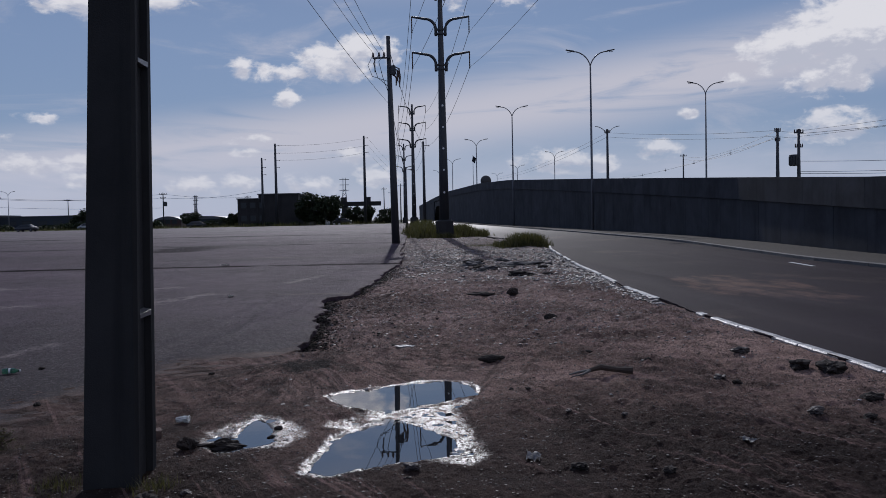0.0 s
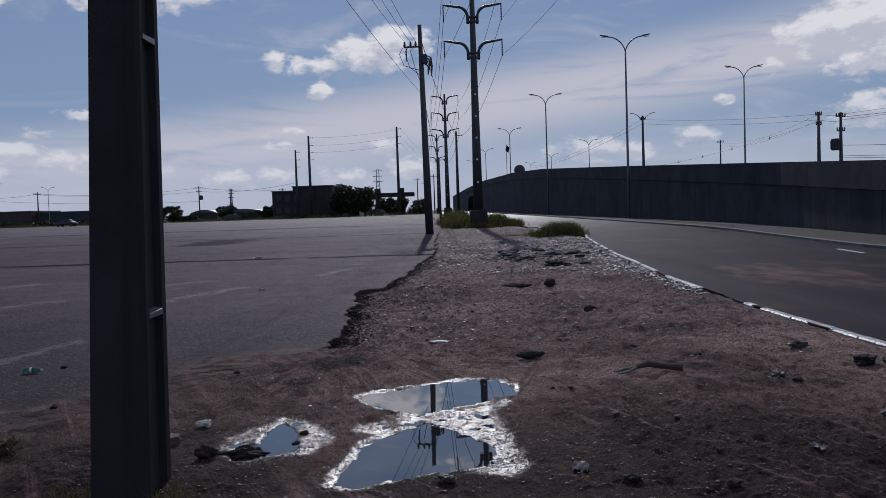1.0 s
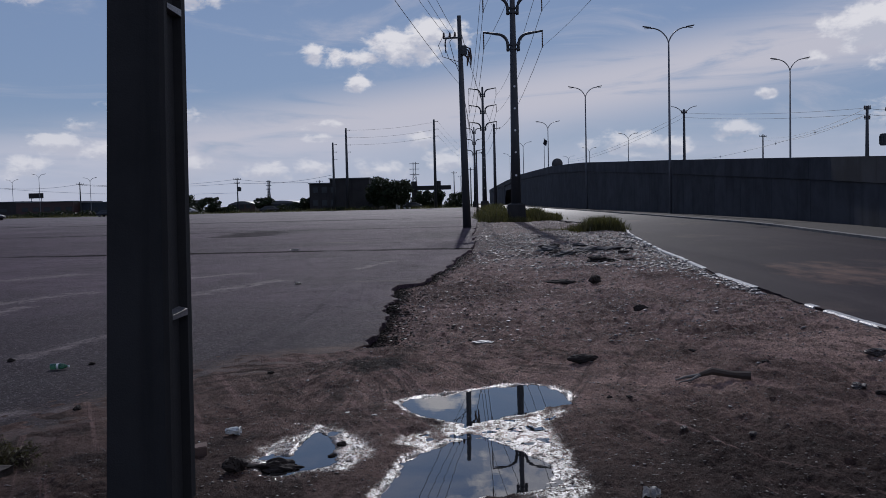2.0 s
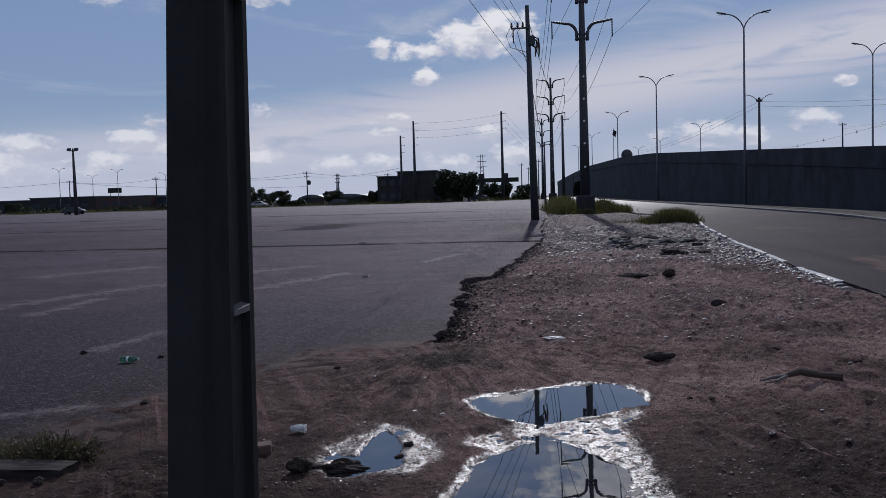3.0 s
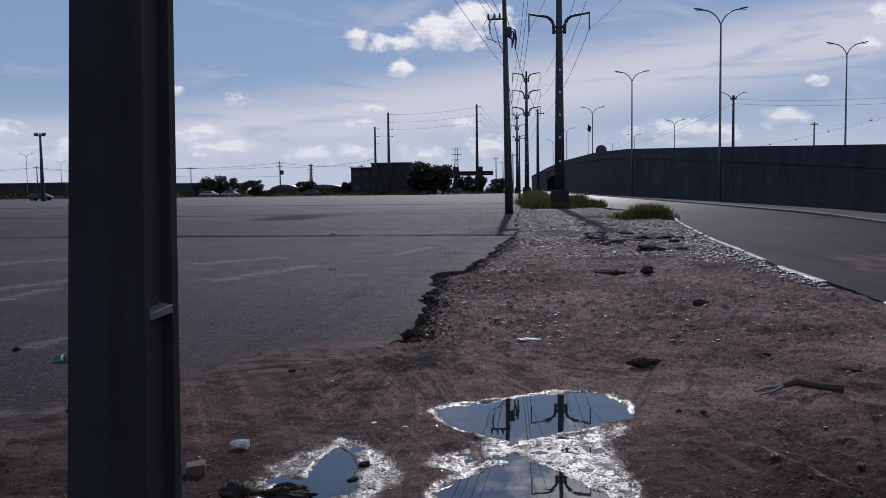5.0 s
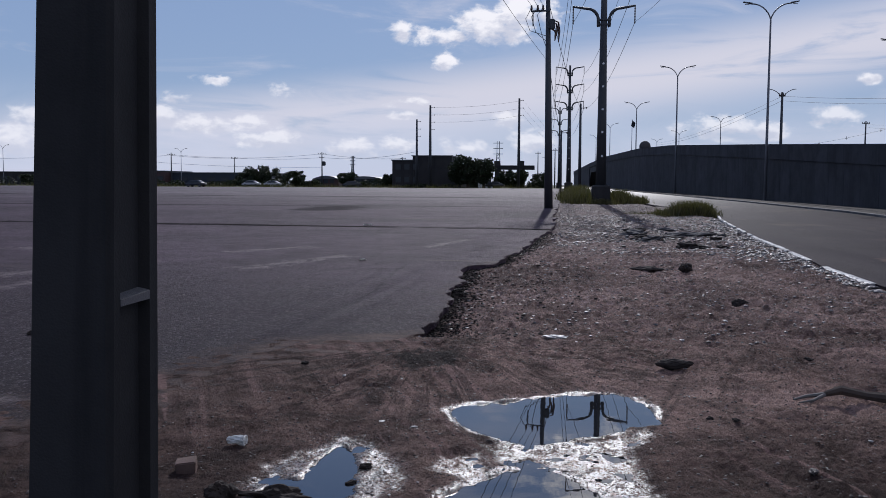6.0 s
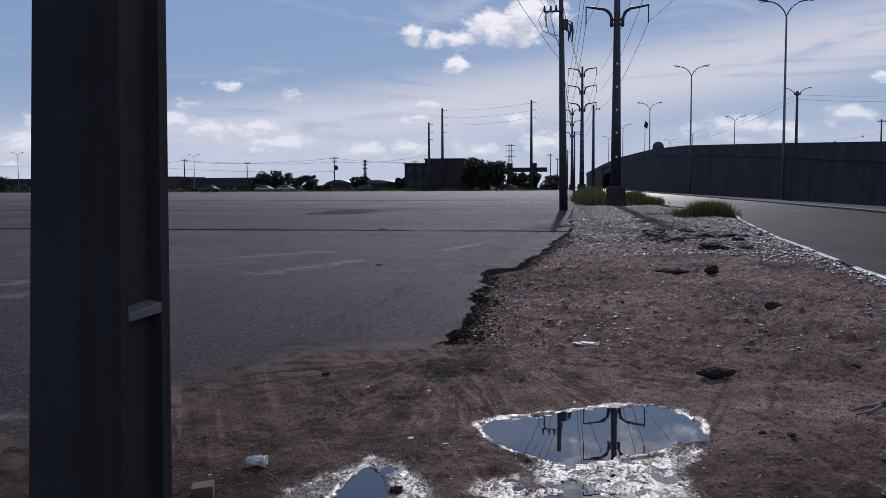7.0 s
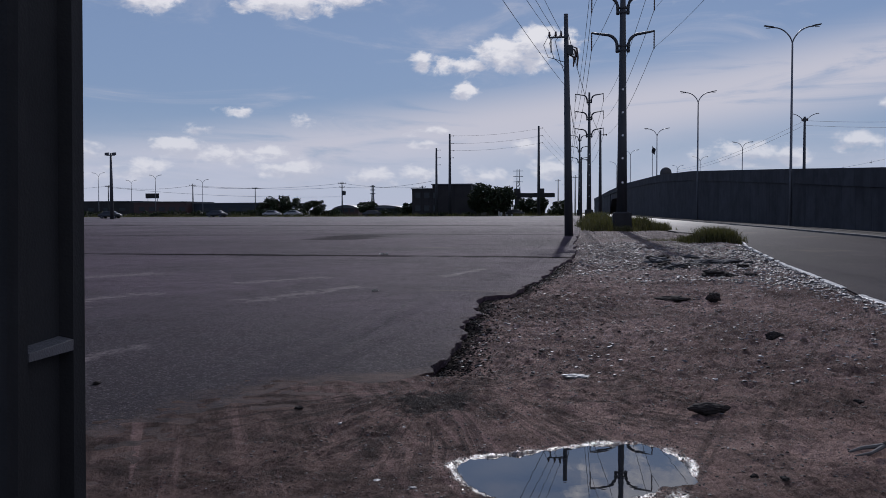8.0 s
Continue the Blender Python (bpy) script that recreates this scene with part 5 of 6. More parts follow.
gridv = [[bm.verts.new((0.05 + 0.7 * u / 6 - 0.05 * v, 0.12 * math.sin(u * 1.1 + v), 15.4 - 1.2 * v / 6 - 0.1 * u)) for u in range(7)] for v in range(7)]
for a, b in zip(gridv, gridv[1:]):
    for k in range(6):
        bm.faces.new((a[k], a[k + 1], b[k + 1], b[k]))
bmesh.ops.solidify(bm, geom=bm.faces[:], thickness=0.02)
part("cloth", bm, BLUE_CLAD, flag)

# ---- trees, grass ----


def tree(x, y, h, w, seed, label="dark broad-crowned tree at the edge of the lot", trunk=0.3):
    rng = random.Random(seed)
    g = gz(x, y)
    p = base_of("tree", x, y, g, label, "tree")
    bm = bmesh.new()
    fork = h * trunk
    tube(bm, [(0, 0, -0.3), (0.05, 0, fork * 0.6), (0.0, 0.1, fork), (0.1, 0, h * 0.7)], [0.05 * h, 0.036 * h, 0.03 * h, 0.01 * h], 8)
    tips = []
    for k in range(9):
        a = k * 2.4 + rng.uniform(-0.4, 0.4)
        end = (math.cos(a) * w * rng.uniform(0.3, 0.42), math.sin(a) * w * rng.uniform(0.3, 0.42), h * rng.uniform(0.55, 0.82))
        tube(bm, [(0, 0.05, fork), (end[0] * 0.5, end[1] * 0.5, (fork + end[2]) / 2 + 0.2), end], [0.02 * h, 0.012 * h, 0.005 * h], 5)
        tips.append(end)
    part("trunk", bm, BARK, p)
    verts, faces = [], []
    clumps = []
    for k in range(46):
        a, u = rng.uniform(0, 6.283), rng.uniform(0, 1) ** 0.5
        z = rng.uniform(trunk * 0.7, 0.9)
        reach = math.sin(math.pi * min(max((z - trunk * 0.7) / (1.05 - trunk * 0.7), 0.05), 1)) ** 0.6
        clumps.append((math.cos(a) * u * w / 2 * reach, math.sin(a) * u * w / 2 * reach, z * h, rng.uniform(0.10, 0.2) * min(w, h)))
    leaf = 0.05 * min(w, h)
    for cx, cy, cz, r in clumps:
        for k in range(85):
            d = Vector((rng.gauss(0, 1), rng.gauss(0, 1), rng.gauss(0, 0.8))).normalized() * r * rng.uniform(0.5, 1.1)
            c = Vector((cx, cy, cz)) + d
            u = Vector((rng.gauss(0, 1), rng.gauss(0, 1), rng.gauss(0, 1))).normalized() * leaf * rng.uniform(0.6, 1.2)
            v = u.cross(Vector((rng.gauss(0, 1), rng.gauss(0, 1), rng.gauss(0, 1)))).normalized() * leaf * 0.55
            i = len(verts)
            verts += [c - u, c + v, c + u, c - v]
            faces.append((i, i + 1, i + 2, i + 3))
    me = bpy.data.meshes.new("crown")
    me.from_pydata([tuple(v) for v in verts], [], faces)
    me.materials.append(LEAF)
    crown = new("crown", me)
    crown.parent = p
    return p


for k, (x, y, top, w) in enumerate(((-73.3, 215, 6.2, 9.5), (-77.5, 218, 5.0, 7), (-61.3, 205, 4.7, 5.2), (-48.6, 205, 4.4, 4.4), (-18.6, 192, 8.0, 6.4), (-15.2, 194, 7.4, 5.0), (-21.2, 195, 6.4, 4.5),
                                    (-11.5, 212, 5.0, 4.8), (-8.2, 214, 5.2, 4.0), (-38.6, 207, 4.2, 3.6), (-41.0, 210, 3.2, 3.6), (-146.0, 210, 5.0, 7), (-160.0, 215, 5.5, 8), (-136.0, 215, 3.8, 5), (-3.6, 260, 5.0, 5.5), (-68.0, 216, 3.6, 4.5))):
    tree(x, y, top - gz(x, y), w, 100 + k, trunk=0.28)


def blades(name, spots, label, category, seed, material=GRASS):
    """Tufts: x, y, spread x, spread y, count, blade height."""
    rng = random.Random(seed)
    verts, faces = [], []
    for sx, sy, wx, wy, count, tall in spots:
        for k in range(count):
            x, y = sx + rng.gauss(0, wx / 2), sy + rng.gauss(0, wy / 2)
            z = gz(min(x, 5), y) - 0.05
            a, h = rng.uniform(0, 6.283), tall * rng.uniform(0.45, 1.15)
            fall = min(1.0, math.exp(-(((x - sx) / wx) ** 2 + ((y - sy) / wy) ** 2) * 0.5) + 0.25)
            h *= fall
            lean = rng.uniform(0.1, 0.7) * h
            w = max(0.003, 0.013 * tall) * rng.uniform(0.6, 1.4) * (1 + y / 90)
            dx, dy = math.cos(a), math.sin(a)
            px, py = -dy * w, dx * w
            i = len(verts)
            verts += [(x - px, y - py, z), (x + px, y + py, z), (x + dx * lean * 0.35 + px * 0.7, y + dy * lean * 0.35 + py * 0.7, z + h * 0.6),
                      (x + dx * lean * 0.35 - px * 0.7, y + dy * lean * 0.35 - py * 0.7, z + h * 0.6), (x + dx * lean, y + dy * lean, z + h)]
            faces += [(i, i + 1, i + 2, i + 3), (i + 3, i + 2, i + 4)]
    me = bpy.data.meshes.new(name)
    me.from_pydata(verts, [], faces)
    me.materials.append(material)
    return tagged(new(name, me), label, category, kind="stuff")


blades("grass_tuft", [(6.6, 46.0, 0.95, 1.3, 2600, 0.8), (7.1, 45.4, 0.5, 0.9, 1200, 0.7), (5.5, 46.6, 0.8, 1.2, 900, 0.45), (4.2, 47.5, 1.2, 1.0, 500, 0.25)], "rough green grass tuft beside the road edge", "grass", 5)
blades("verge_grass", [(1.9, 70.0, 1.0, 3.0, 1900, 1.0), (5.0, 72.0, 1.0, 2.5, 1900, 1.1), (6.3, 71.0, 0.9, 2.0, 1000, 0.7), (1.6, 82.0, 1.0, 6.0, 2000, 1.2), (2.6, 95.0, 1.2, 9.0, 1800, 1.3), (3.4, 67.5, 1.2, 1.0, 1000, 0.5)], "overgrown grass round the pole pedestal on the verge", "grass", 6)
blades("pole_weeds", [(-1.78, 4.85, 0.16, 0.16, 260, 0.16), (-2.4, 5.0, 0.2, 0.2, 240, 0.14), (-2.9, 5.2, 0.5, 0.3, 260, 0.10)], "sparse weeds at the foot of the concrete pole", "weeds", 7)
blades("lot_weeds", [(-3.6, 6.0, 0.3, 0.2, 1800, 0.2), (-3.2, 5.9, 0.2, 0.15, 500, 0.12), (-4.1, 6.2, 0.3, 0.2, 800, 0.16)], "dry weeds growing over a broken lump of concrete", "weeds", 8, DRY)
blades("wall_weeds", [(14.3 + 0.02 * k, 22.0 + 2.6 * k, 0.35, 1.0, 150, 0.32) for k in range(14)], "low dark weeds along the foot of the wall", "weeds", 9, LEAF)
blades("field_grass", [(-100 + 13 * k, 186.0, 7.0, 2.5, 260, 0.9) for k in range(8)] + [(-190 + 12 * k, 187.0, 7.0, 2.5, 200, 0.9) for k in range(8)], "long dry grass along the far side of the lot", "grass", 10)



def treeline(name, runs, label, seed):
    """Low far scrub: x from, x to, y, height, leaves."""
    rng = random.Random(seed)
    verts, faces = [], []
    for x0, x1, y, tall, count in runs:
        lumps = [(rng.uniform(x0, x1), rng.uniform(-2, 2), rng.uniform(0.5, 1.0) * tall, rng.uniform(1.2, 3.2)) for k in range(max(3, int((x1 - x0) / 2.2)))]
        for k in range(count):
            lx, ly, lh, lw = rng.choice(lumps)
            a = rng.uniform(0, math.pi)
            r = rng.random() ** 0.5
            c = Vector((lx + math.cos(a) * r * lw, y + ly + rng.gauss(0, 0.6), gz(0, y) + 0.1 + math.sin(a) * r * lh))
            u = Vector((rng.gauss(0, 1), rng.gauss(0, 1), rng.gauss(0, 1))).normalized() * rng.uniform(0.15, 0.34)
            v = u.cross(Vector((rng.gauss(0, 1), rng.gauss(0, 1), rng.gauss(0, 1)))).normalized() * 0.16
            i = len(verts)
            verts += [c - u, c + v, c + u, c - v]
            faces.append((i, i + 1, i + 2, i + 3))
    me = bpy.data.meshes.new(name)
    me.from_pydata([tuple(v) for v in verts], [], faces)
    me.materials.append(LEAF)
    return tagged(new(name, me), label, "scrub", kind="stuff")


treeline("far_scrub", ((-80, -38, 208, 1.9, 5200), (-130, -80, 214, 1.6, 3600), (-200, -130, 214, 2.2, 4000), (-56, -36, 262, 3.2, 2400), (-21, -2, 216, 2.3, 3000), (-26, -3, 275, 3.6, 2600), (-34, -22, 199, 0.9, 900)), "dark low scrub along the far side of the lot", 77)

# ---- cars parked across the lot ----


def car(x, y, rz, paint_mat, label):
    g = gz(x, y)
    c = base_of("parked_car", x, y, g, label, "car", "parked cars", rz=rz)
    side = ((-2.1, 0.35), (-2.15, 0.75), (-1.5, 0.92), (-0.9, 1.42), (0.7, 1.45), (1.5, 0.98), (2.1, 0.85), (2.15, 0.4))
    bm = bmesh.new()
    a = [bm.verts.new((px, -0.85 + (0.12 if pz > 1.2 else 0), pz)) for px, pz in side]
    b = [bm.verts.new((px, 0.85 - (0.12 if pz > 1.2 else 0), pz)) for px, pz in side]
    for k in range(len(side)):
        bm.faces.new((a[k], a[(k + 1) % 8], b[(k + 1) % 8], b[k]))
    bm.faces.new(a), bm.faces.new(b)
    bmesh.ops.bevel(bm, geom=bm.edges[:], offset=0.06, segments=2, affect="EDGES")
    part("body", bm, paint_mat, c, smooth=True)
    for s in (-1, 1):
        bm = bmesh.new()
        tilt = [(-1.25, 0.98), (-0.85, 1.34), (0.62, 1.36), (1.2, 1.0)]
        va = [bm.verts.new((px, s * (0.865 if pz < 1.1 else 0.765), pz)) for px, pz in tilt]
        vb = [bm.verts.new((px, s * (0.80 if pz < 1.1 else 0.70), pz)) for px, pz in tilt]
        for k in range(4):
            bm.faces.new((va[k], va[(k + 1) % 4], vb[(k + 1) % 4], vb[k]))
        bm.faces.new(va), bm.faces.new(vb)
        part("side_window", bm, GLASS, c)
        for px in (-1.3, 1.3):
            bm = bmesh.new()
            tube(bm, [(px, s * 0.70, 0.32), (px, s * 0.90, 0.32)], 0.32, 14)
            w = part("wheel", bm, RUBBER, c)
            bm = bmesh.new()
            tube(bm, [(px, s * 0.90, 0.32), (px, s * 0.915, 0.32)], 0.19, 10)
            part("rim", bm, GALV, w)


car(-89.0, 160.0, 5, CAR_GREY, "dark grey car parked at the far side of the lot")
car(-74.0, 176.0, -8, CAR_GREY, "dark car parked near the field grass")
car(-70.5, 200.0, 0, CAR_WHITE, "white car parked under the trees")
car(-66.0, 202.0, 4, CAR_WHITE, "white car parked beside low trees")
car(-44.0, 190.0, 12, CAR_GREY, "small dark car parked before the sheds")
car(-13.0, 198.0, 0, CAR_GREY, "dark car parked near the footbridge")

# ---- loose things on the ground ----


def lump(name, x, y, sx, sy, sz, material, label, category, seed, rz=0.0, sink=0.3, rough=0.5, cuts=4):
    rng = random.Random(seed)
    bm = bmesh.new()
    bmesh.ops.create_icosphere(bm, subdivisions=cuts, radius=1.0)
    off = Vector((rng.uniform(0, 50), rng.uniform(0, 50), rng.uniform(0, 50)))
    for v in bm.verts:
        k = 1 + rough * noise.noise(v.co * 1.3 + off) + rough * 0.5 * noise.noise(v.co * 3.1 + off) + rough * 0.3 * noise.noise(v.co * 7.0 + off) + rough * 0.16 * noise.noise(v.co * 15.0 + off)
        v.co = Vector((v.co.x * sx * k, v.co.y * sy * k, v.co.z * sz * k))
    ob = link_bm(name, bm, material)
    z0 = float(ground_height(np.array([x]), np.array([y]))[0][0])
    if x < float(along(LOT_EDGE, y)) - 0.1:
        z0 = max(z0, gz(x, y) + 0.02)
    ob.matrix_basis = pose(x, y, z0 + sz * (1 - sink), 0, 0, rz)
    return tagged(ob, label, category)


lump("earth_clod", 0.81, 9.16, 0.15, 0.06, 0.042, EARTH, "flat dark clod of hardened earth", "clod", 1, 5, 0.3, 0.3)
lump("stone", 2.3, 13.8, 0.10, 0.07, 0.05, EARTH, "dark squarish stone on bare earth", "stone", 2, 20)
lump("flat_stone", 1.54, 18.3, 0.30, 0.12, 0.045, EARTH, "flat dark broken paving piece", "stone", 3, 3)
lump("stone", 2.25, 18.2, 0.14, 0.10, 0.085, EARTH, "dark rounded stone among gravel", "stone", 4, 40)
lump("pale_chip", -0.16, 10.46, 0.115, 0.05, 0.018, KERB_GREY, "small pale flat stone chip", "stone", 5, -8)


def brick_piece(x, y, rz):
    rng = random.Random(6)
    bm = bmesh.new()
    for v in box(bm, -0.055, 0.055, -0.045, 0.045, -0.02, 0.065):
        v.co += Vector((rng.uniform(-0.012, 0.012), rng.uniform(-0.01, 0.01), rng.uniform(-0.008, 0.008)))
    bmesh.ops.bevel(bm, geom=bm.edges[:], offset=0.006, segments=2, affect="EDGES")
    ob = link_bm("brick_piece", bm, mat("brick_red", concrete((0.20, 0.13, 0.105), (0.10, 0.066, 0.055), 8, False)))
    ob.matrix_basis = pose(x, y, float(ground_height(np.array([x]), np.array([y]))[0][0]), 4, -5, rz)
    tagged(ob, "broken brown brick piece lying on earth", "brick")


brick_piece(-2.15, 6.19, 18)
lump("charred_wood", -1.58, 5.94, 0.15, 0.06, 0.05, EARTH, "black charred lump of wood in the puddle", "wood", 7, 10)
lump("charred_wood", -1.8, 5.8, 0.075, 0.05, 0.055, EARTH, "black crumbling clod beside the puddle", "clod", 8, 60)
for k, (x, y) in enumerate(((-1.33, 6.1), (-1.25, 6.22), (-1.36, 6.25), (-1.3, 6.0), (-1.22, 6.45))):
    lump("charred_chip", x, y, 0.035, 0.02, 0.018, EARTH, "small black charred chip in the puddle", "wood", 20 + k, k * 50, 0.3)


def broken_block(x, y, long, deep, high, rz):
    """A fallen block of concrete with a flat top and crumbled sides."""
    rng = random.Random(9)
    bm = bmesh.new()
    box(bm, -long / 2, long / 2, -deep / 2, deep / 2, -0.06, high)
    bmesh.ops.subdivide_edges(bm, edges=bm.edges[:], cuts=7, use_grid_fill=True)
    for v in bm.verts:
        rough = 0.012 if v.co.z > high - 0.01 else 0.04
        v.co += Vector((noise.noise(v.co * 9.0), noise.noise(v.co * 9.0 + Vector((7, 3, 1))), noise.noise(v.co * 11.0 + Vector((2, 8, 5))) * 0.4)) * rough
        v.co.z -= rng.uniform(0, 0.006)
    ob = link_bm("concrete_block", bm, EARTH)
    ob.matrix_basis = pose(x, y, gz(x, y) + 0.02, 0, 0, rz)
    return tagged(ob, "dark broken block of concrete under dry weeds", "rubble")


broken_block(-3.66, 5.72, 0.9, 0.2, 0.075, -3)
for k, (x, y, r) in enumerate(((-5.5, 10.05, 0.04), (-4.44, 9.75, 0.035), (-3.58, 7.5, 0.04), (-3.3, 5.5, 0.04), (-3.55, 5.48, 0.045))):
    lump("stone", x, y, r, r * 0.7, r * 0.5, EARTH, "small dark stone lying on the asphalt", "stone", 130 + k, k * 41, 0.35)
for k, (x, y, r) in enumerate(((3.64, 9.0, 0.12), (3.93, 8.15, 0.16), (4.14, 7.92, 0.2), (2.94, 7.75, 0.08), (3.05, 7.6, 0.06), (3.9, 6.7, 0.12), (3.2, 6.3, 0.10), (3.55, 6.1, 0.08), (2.55, 8.9, 0.05), (-0.15, 5.0, 0.07), (0.95, 4.95, 0.08), (1.5, 4.8, 0.06), (1.2, 6.6, 0.04),
                               (1.0, 7.6, 0.035), (0.85, 7.7, 0.03), (1.65, 6.5, 0.04), (-2.45, 4.6, 0.09), (-1.75, 4.55, 0.10), (-1.55, 4.7, 0.05), (2.1, 9.9, 0.05), (-2.3, 9.0, 0.04))):
    lump("stone", x, y, r * 0.75, r * 0.6, r * 0.35, EARTH if k % 3 else STONE, "dark earth-covered stone on the verge", "stone", 30 + k, k * 37, 0.35)
rng = random.Random(12)
for k in range(26):
    x, y = rng.uniform(2.2, 5.0), rng.uniform(24.5, 31.5)
    s = rng.uniform(0.08, 0.26)
    lump("rubble_piece", x, y, s * 1.5, s, s * 0.4, EARTH if k % 2 else RENDER_DARK, "broken slab of dark concrete in gravel", "rubble", 60 + k, rng.uniform(0, 180), 0.35)
lump("rubble_slab", 4.0, 29.2, 0.6, 0.25, 0.1, RENDER_DARK, "long broken concrete slab lying in gravel", "rubble", 99, -4, 0.3)


def stick():
    s = base_of("branch", 1.9, 8.3, 0.04, "dark dead branch with a pale split end", "branch")
    bm = bmesh.new()
    tube(bm, [(-0.14, 0.02, 0.03), (-0.02, 0.04, 0.06), (0.14, 0.0, 0.035), (0.3, -0.05, 0.03)], [0.02, 0.035, 0.03, 0.04], 8)
    part("limb", bm, WOOD, s)
    bm = bmesh.new()
    tube(bm, [(-0.13, 0.02, 0.03), (-0.28, -0.02, 0.02), (-0.38, -0.09, 0.01)], [0.018, 0.012, 0.006], 6)
    tube(bm, [(-0.13, 0.02, 0.03), (-0.25, -0.1, 0.01), (-0.36, -0.16, 0.005)], [0.015, 0.01, 0.005], 6)
    part("twig", bm, KERB_DARK, s, "pale split twig")


def crushed_cup():
    c = base_of("plastic_cup", -2.05, 6.68, 0.03, "crushed clear plastic cup lying on earth", "cup")
    c.scale = (0.75, 0.75, 0.75)
    bm = bmesh.new()
    rings = []
    for k in range(9):
        u = k / 8
        r = 0.036 + 0.014 * u
        ring = []
        for j in range(18):
            a = 2 * math.pi * j / 18
            rr = r * (1 + 0.18 * math.sin(3 * a + k) + 0.08 * math.sin(7 * a - k))
            ring.append(bm.verts.new((0.14 * u - 0.07, math.cos(a) * rr, math.sin(a) * rr * 0.75 + 0.035)))
        rings.append(ring)
    for a, b in zip(rings, rings[1:]):
        for j in range(18):
            bm.faces.new((a[j], a[(j + 1) % 18], b[(j + 1) % 18], b[j]))
    bm.faces.new(rings[0])
    bmesh.ops.solidify(bm, geom=bm.faces[:], thickness=0.0015)
    part("cup_body", bm, PLASTIC, c)
    bm = bmesh.new()
    tube(bm, [(0.07 + 0.002 * math.sin(j), math.cos(j * 0.35) * 0.05, math.sin(j * 0.35) * 0.037 + 0.035) for j in range(19)], 0.004, 5)
    part("rim", bm, WHITE, c)


def bottle():
    b = base_of("plastic_bottle", -4.67, 9.47, 0.054, "green plastic bottle lying on the asphalt", "bottle", rz=8)
    b.scale = (0.7, 0.72, 0.72)
    bm = bmesh.new()
    prof = ((-0.13, 0.03), (-0.125, 0.042), (-0.05, 0.043), (-0.02, 0.039), (0.02, 0.043), (0.06, 0.04), (0.10, 0.022), (0.13, 0.013))
    tube(bm, [(x, 0, 0.0) for x, r in prof], [r for x, r in prof], 16)
    part("bottle_body", bm, BOTTLE, b, smooth=True)
    bm = bmesh.new()
    tube(bm, [(0.128, 0, 0), (0.15, 0, 0)], 0.016, 12)
    part("cap", bm, WHITE, b, "white screw cap")
    bm = bmesh.new()
    tube(bm, [(-0.035, 0, 0), (0.0, 0, 0)], 0.0442, 16, False)
    part("label_band", bm, WHITE, b, "pale paper band")


def litter(x, y, s, seed, label):
    rng = random.Random(seed)
    bm = bmesh.new()
    n = 7
    g = [[bm.verts.new((s * (i / 6 - 0.5) + rng.uniform(-0.1, 0.1) * s, s * 0.6 * (j / 6 - 0.5), 0.012 + s * 0.22 * rng.random())) for i in range(n)] for j in range(n)]
    for a, b in zip(g, g[1:]):
        for k in range(n - 1):
            bm.faces.new((a[k], a[k + 1], b[k + 1], b[k]))
    bmesh.ops.solidify(bm, geom=bm.faces[:], thickness=0.002)
    ob = link_bm("litter_wrapper", bm, KERB_GREY)
    z0 = max(float(ground_height(np.array([x]), np.array([y]))[0][0]), -0.01)
    if x < float(along(LOT_EDGE, y)):
        z0 = gz(x, y) + 0.02
    ob.matrix_basis = pose(x, y, z0, 0, 0, rng.uniform(0, 180))
    return tagged(ob, label, "litter")


stick()
crushed_cup()
bottle()
litter(2.31, 5.52, 0.12, 1, "small crumpled pale wrapper on earth")
litter(0.68, 5.2, 0.16, 2, "flattened pale paper scrap on earth")
litter(-4.0, 19.0, 0.2, 3, "pale scrap of paper on the asphalt")
litter(-6.9, 33.0, 0.3, 4, "pale scrap of plastic on the asphalt")

# ---- gravel ----


def gravel(name, count, region, size, seed, label, material=STONE):
    """Loose stones as one mesh of small faceted lumps."""
    rng = np.random.default_rng(seed)
    base = bmesh.new()
    bmesh.ops.create_icosphere(base, subdivisions=1, radius=1.0)
    bv = np.array([v.co[:] for v in base.verts])
    bf = np.array([[v.index for v in f.verts] for f in base.faces])
    base.free()
    P = region(rng, count)
    X, Y = P[:, 0], P[:, 1]
    Z, wet = ground_height(X, Y)
    Z = np.where((X < along(LOT_EDGE, Y) - 0.2) & (Y > 10.4), rise(Y) + 0.022, Z)
    keep = (Z > -0.012 - 0.013 * (Y - 6.8)) | (wet <= 0)
    X, Y, Z = X[keep], Y[keep], Z[keep]
    n = len(X)
    S = size(rng, Y)[:n] if callable(size) else rng.uniform(size[0], size[1], n) ** 1.0
    sc = np.stack([S * rng.uniform(0.8, 1.5, n), S * rng.uniform(0.7, 1.2, n), S * rng.uniform(0.3, 0.65, n)], -1)
    a = rng.uniform(0, 6.283, n)
    J = 1 + rng.uniform(-0.28, 0.28, (n, len(bv), 1))
    V = bv[None] * J * sc[:, None]
    x = V[..., 0] * np.cos(a)[:, None] - V[..., 1] * np.sin(a)[:, None] + X[:, None]
    y = V[..., 0] * np.sin(a)[:, None] + V[..., 1] * np.cos(a)[:, None] + Y[:, None]
    z = V[..., 2] + (Z + sc[:, 2] * 0.35)[:, None]
    verts = np.stack([x, y, z], -1).reshape(-1, 3)
    faces = (bf[None] + (np.arange(n) * len(bv))[:, None, None]).reshape(-1, 3)
    me = bpy.data.meshes.new(name)
    me.from_pydata(verts.tolist(), [], faces.tolist())
    me.materials.append(material)
    return tagged(new(name, me), label, "gravel", kind="stuff")


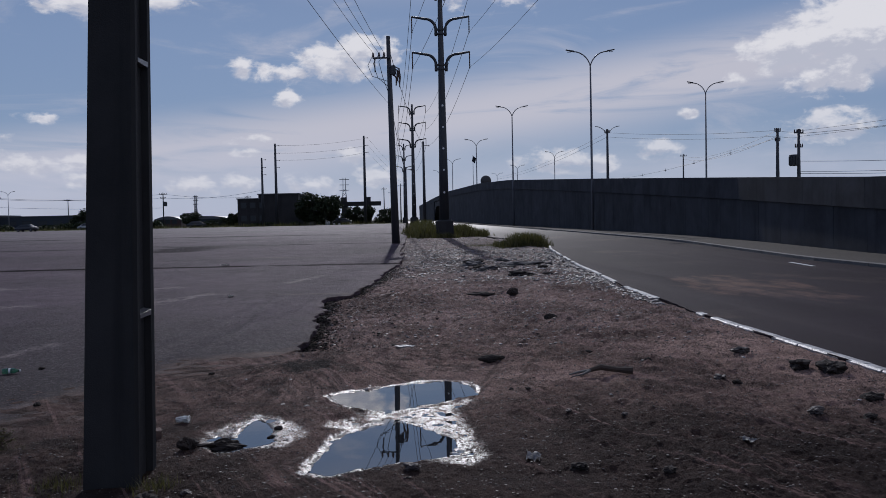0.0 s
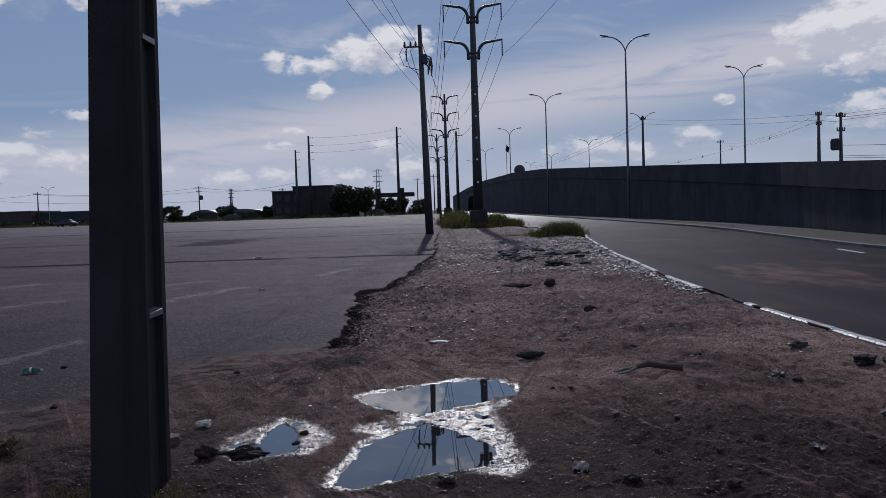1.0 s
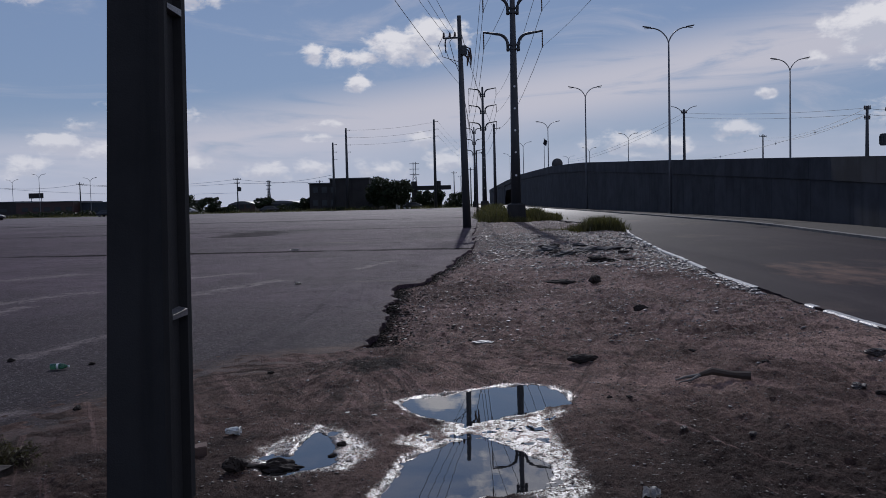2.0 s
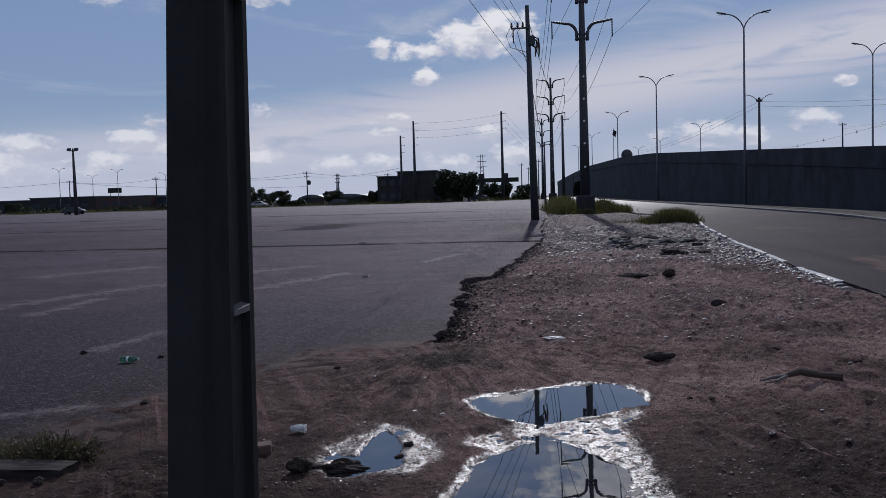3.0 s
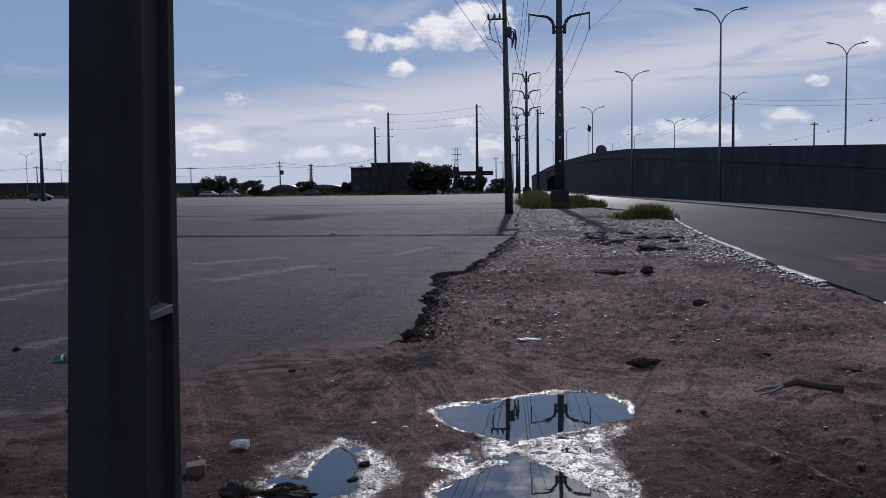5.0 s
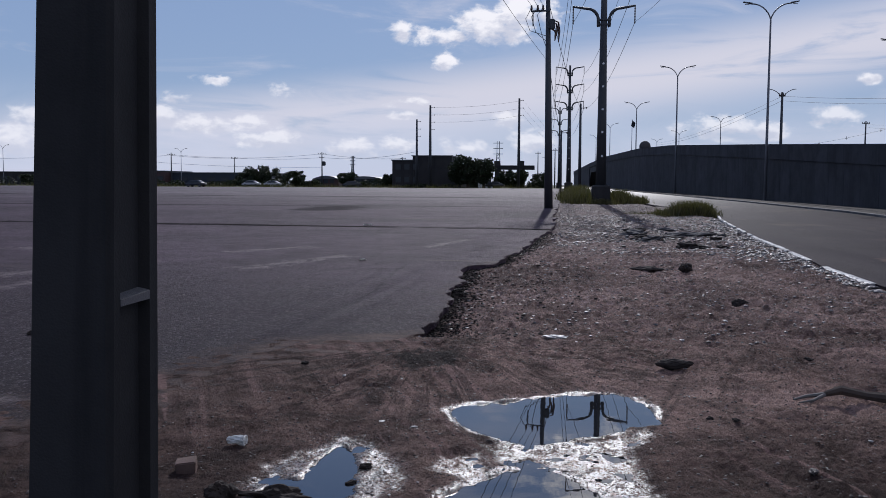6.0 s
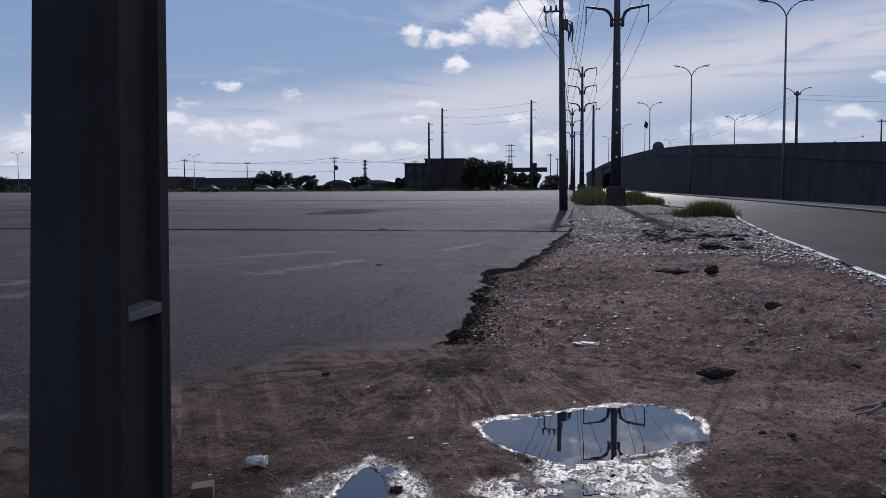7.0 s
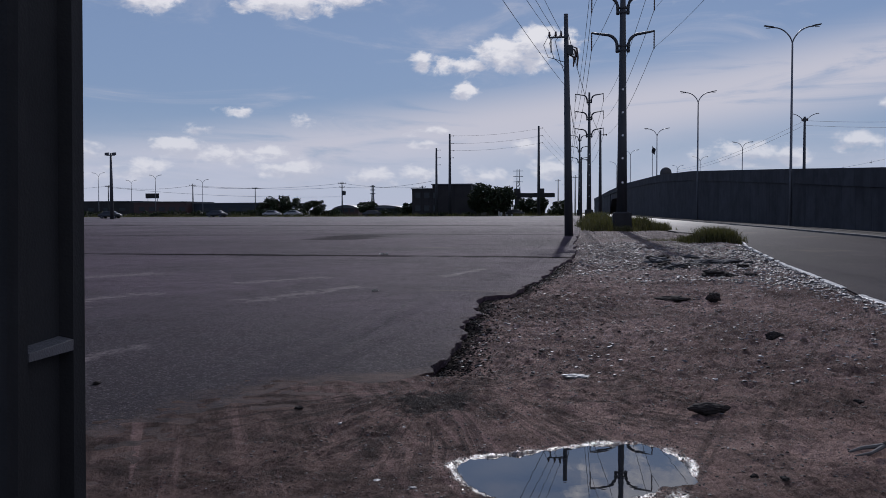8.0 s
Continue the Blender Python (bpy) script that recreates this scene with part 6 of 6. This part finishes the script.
def on_verge(y0, y1, power=1.0):
    def pick(rng, n):
        y = y0 + (y1 - y0) * rng.random(n) ** power
        l, r = along(LOT_EDGE, y), along(ROAD_EDGE, y)
        return np.stack([l + (r - l) * rng.random(n), y], -1)
    return pick


def round_puddles(rng, n):
    out = []
    for poly in (PUDDLE_A, PUDDLE_B, PUDDLE_C):
        p = np.array(poly)
        i = rng.integers(0, len(p), n // 3)
        u = rng.random(n // 3)[:, None]
        q = p[i] * (1 - u) + p[(i + 1) % len(p)] * u
        out.append(q + rng.normal(0, 0.09, q.shape))
    return np.concatenate(out)


def lot_rim(rng, n):
    y = 10.7 + 20 * rng.random(n) ** 1.3
    return np.stack([along(LOT_EDGE, y) + np.abs(rng.normal(0, 0.22, n)) - 0.02, y], -1)


gravel("gravel_fine", 38000, on_verge(4.3, 17.0, 1.1), lambda r, y: 0.002 + 0.009 * r.random(len(y)) ** 3, 1, "fine loose grit strewn over bare earth")
gravel("gravel_coarse", 19000, on_verge(10.5, 46.0, 0.9), lambda r, y: 0.004 + 0.022 * r.random(len(y)) ** 3, 2, "coarse loose gravel on the verge", RUBBLE)
gravel("gravel_far", 5000, on_verge(30.0, 66.0), lambda r, y: 0.01 + 0.04 * r.random(len(y)) ** 3, 3, "broken stone covering the far verge", RUBBLE)
gravel("puddle_grit", 9000, round_puddles, (0.0015, 0.005), 4, "wet glistening grit round the puddles", WET_GRIT)
gravel("asphalt_crumbs", 12000, lot_rim, (0.003, 0.016), 5, "black asphalt crumbs below the broken lot edge", TAR)
gravel("pale_chips", 170, on_verge(5.0, 24.0, 1.0), lambda r, y: 0.006 + 0.02 * r.random(len(y)) ** 3, 6, "small pale stone chips scattered over the earth", KERB_GREY)
gravel("lot_grit", 2600, lambda r, n: np.stack([-1.7 - 9 * r.random(n) ** 1.5 - 0.0, 10.5 + 18 * r.random(n)], -1), (0.003, 0.010), 7, "fine grit lying on the asphalt lot")


def road_rim(rng, n):
    y = 15.5 + 27 * rng.random(n) ** 1.2
    return np.stack([along(ROAD_EDGE, y) - 0.12 - np.abs(rng.normal(0, 0.5, n)) * np.clip((y - 14) / 9, 0.2, 1.3), y], -1)


def rubble_bed(rng, n):
    y = 20.0 + 24 * rng.random(n)
    l, r = along(LOT_EDGE, y), along(ROAD_EDGE, y)
    x = l + 0.3 + (r - l - 0.5) * rng.random(n) ** 0.75
    keep = fbm(x, y, 0.35, 3, 19) + np.clip((y - 26) / 7, -0.6, 0.8) + 0.9 * np.clip(x - r + 2.4, 0, 1.2) > 0.1
    return np.stack([x, y], -1)[keep]


gravel("broken_edge", 3600, road_rim, lambda r, y: 0.009 + 0.045 * r.random(len(y)) ** 2.5, 8, "broken grey stone pieces along the road edge", RUBBLE)
gravel("rubble_bed", 13000, rubble_bed, lambda r, y: 0.009 + 0.045 * r.random(len(y)) ** 3, 10, "bed of broken grey stone across the verge", RUBBLE)
def crusted(rng, n):
    y = 10.3 + 13 * rng.random(n) ** 1.1
    return np.stack([along(LOT_EDGE, y) + 0.15 + np.abs(rng.normal(0, 1.1, n)), y], -1)


gravel("earth_flakes", 1500, crusted, lambda r, y: 0.006 + 0.026 * r.random(len(y)) ** 4, 11, "dark flakes of broken earth crust beside the lot", EARTH)
gravel("bright_grit", 5000, on_verge(8.0, 30.0, 1.0), lambda r, y: 0.003 + 0.010 * r.random(len(y)) ** 2, 9, "pale stone grit strewn over the verge", KERB_DARK)


def leafy_weed(x, y, count, spread, tall, seed):
    """A low weed of thin stems with small roundish leaves."""
    r = random.Random(seed)
    w = base_of("weed", x, y, 0.0, "low weed with small pale roundish leaves", "weed")
    stems, leaves = bmesh.new(), bmesh.new()
    for i in range(count):
        a, d = r.uniform(0, 6.283), spread * r.random() ** 0.6
        top = Vector((math.cos(a) * d * 1.7, math.sin(a) * d * 0.6, tall * r.uniform(0.55, 1.0) * (1.1 - 0.5 * d / spread)))
        foot = Vector((top.x * 0.45, top.y * 0.45, -0.02))
        tube(stems, [foot, foot.lerp(top, 0.5) + Vector((0, 0, 0.02)), top], [0.003, 0.0025, 0.0015], 4)
        for j in range(7):
            c = foot.lerp(top, r.uniform(0.55, 1.05)) + Vector((r.uniform(-1, 1), r.uniform(-1, 1), r.uniform(-0.4, 0.6))) * 0.025
            n = Vector((r.uniform(-1, 1), r.uniform(-1, 1), r.uniform(0.2, 1))).normalized()
            u = n.orthogonal().normalized()
            v = n.cross(u)
            s = r.uniform(0.004, 0.008)
            leaves.faces.new([leaves.verts.new(c + (u * math.cos(k * 1.047) * 1.3 + v * math.sin(k * 1.047)) * s) for k in range(6)])
    part("stalk", stems, BARK, w)
    part("foliage", leaves, DRY, w)


leafy_weed(-3.5, 5.98, 190, 0.24, 0.25, 5)
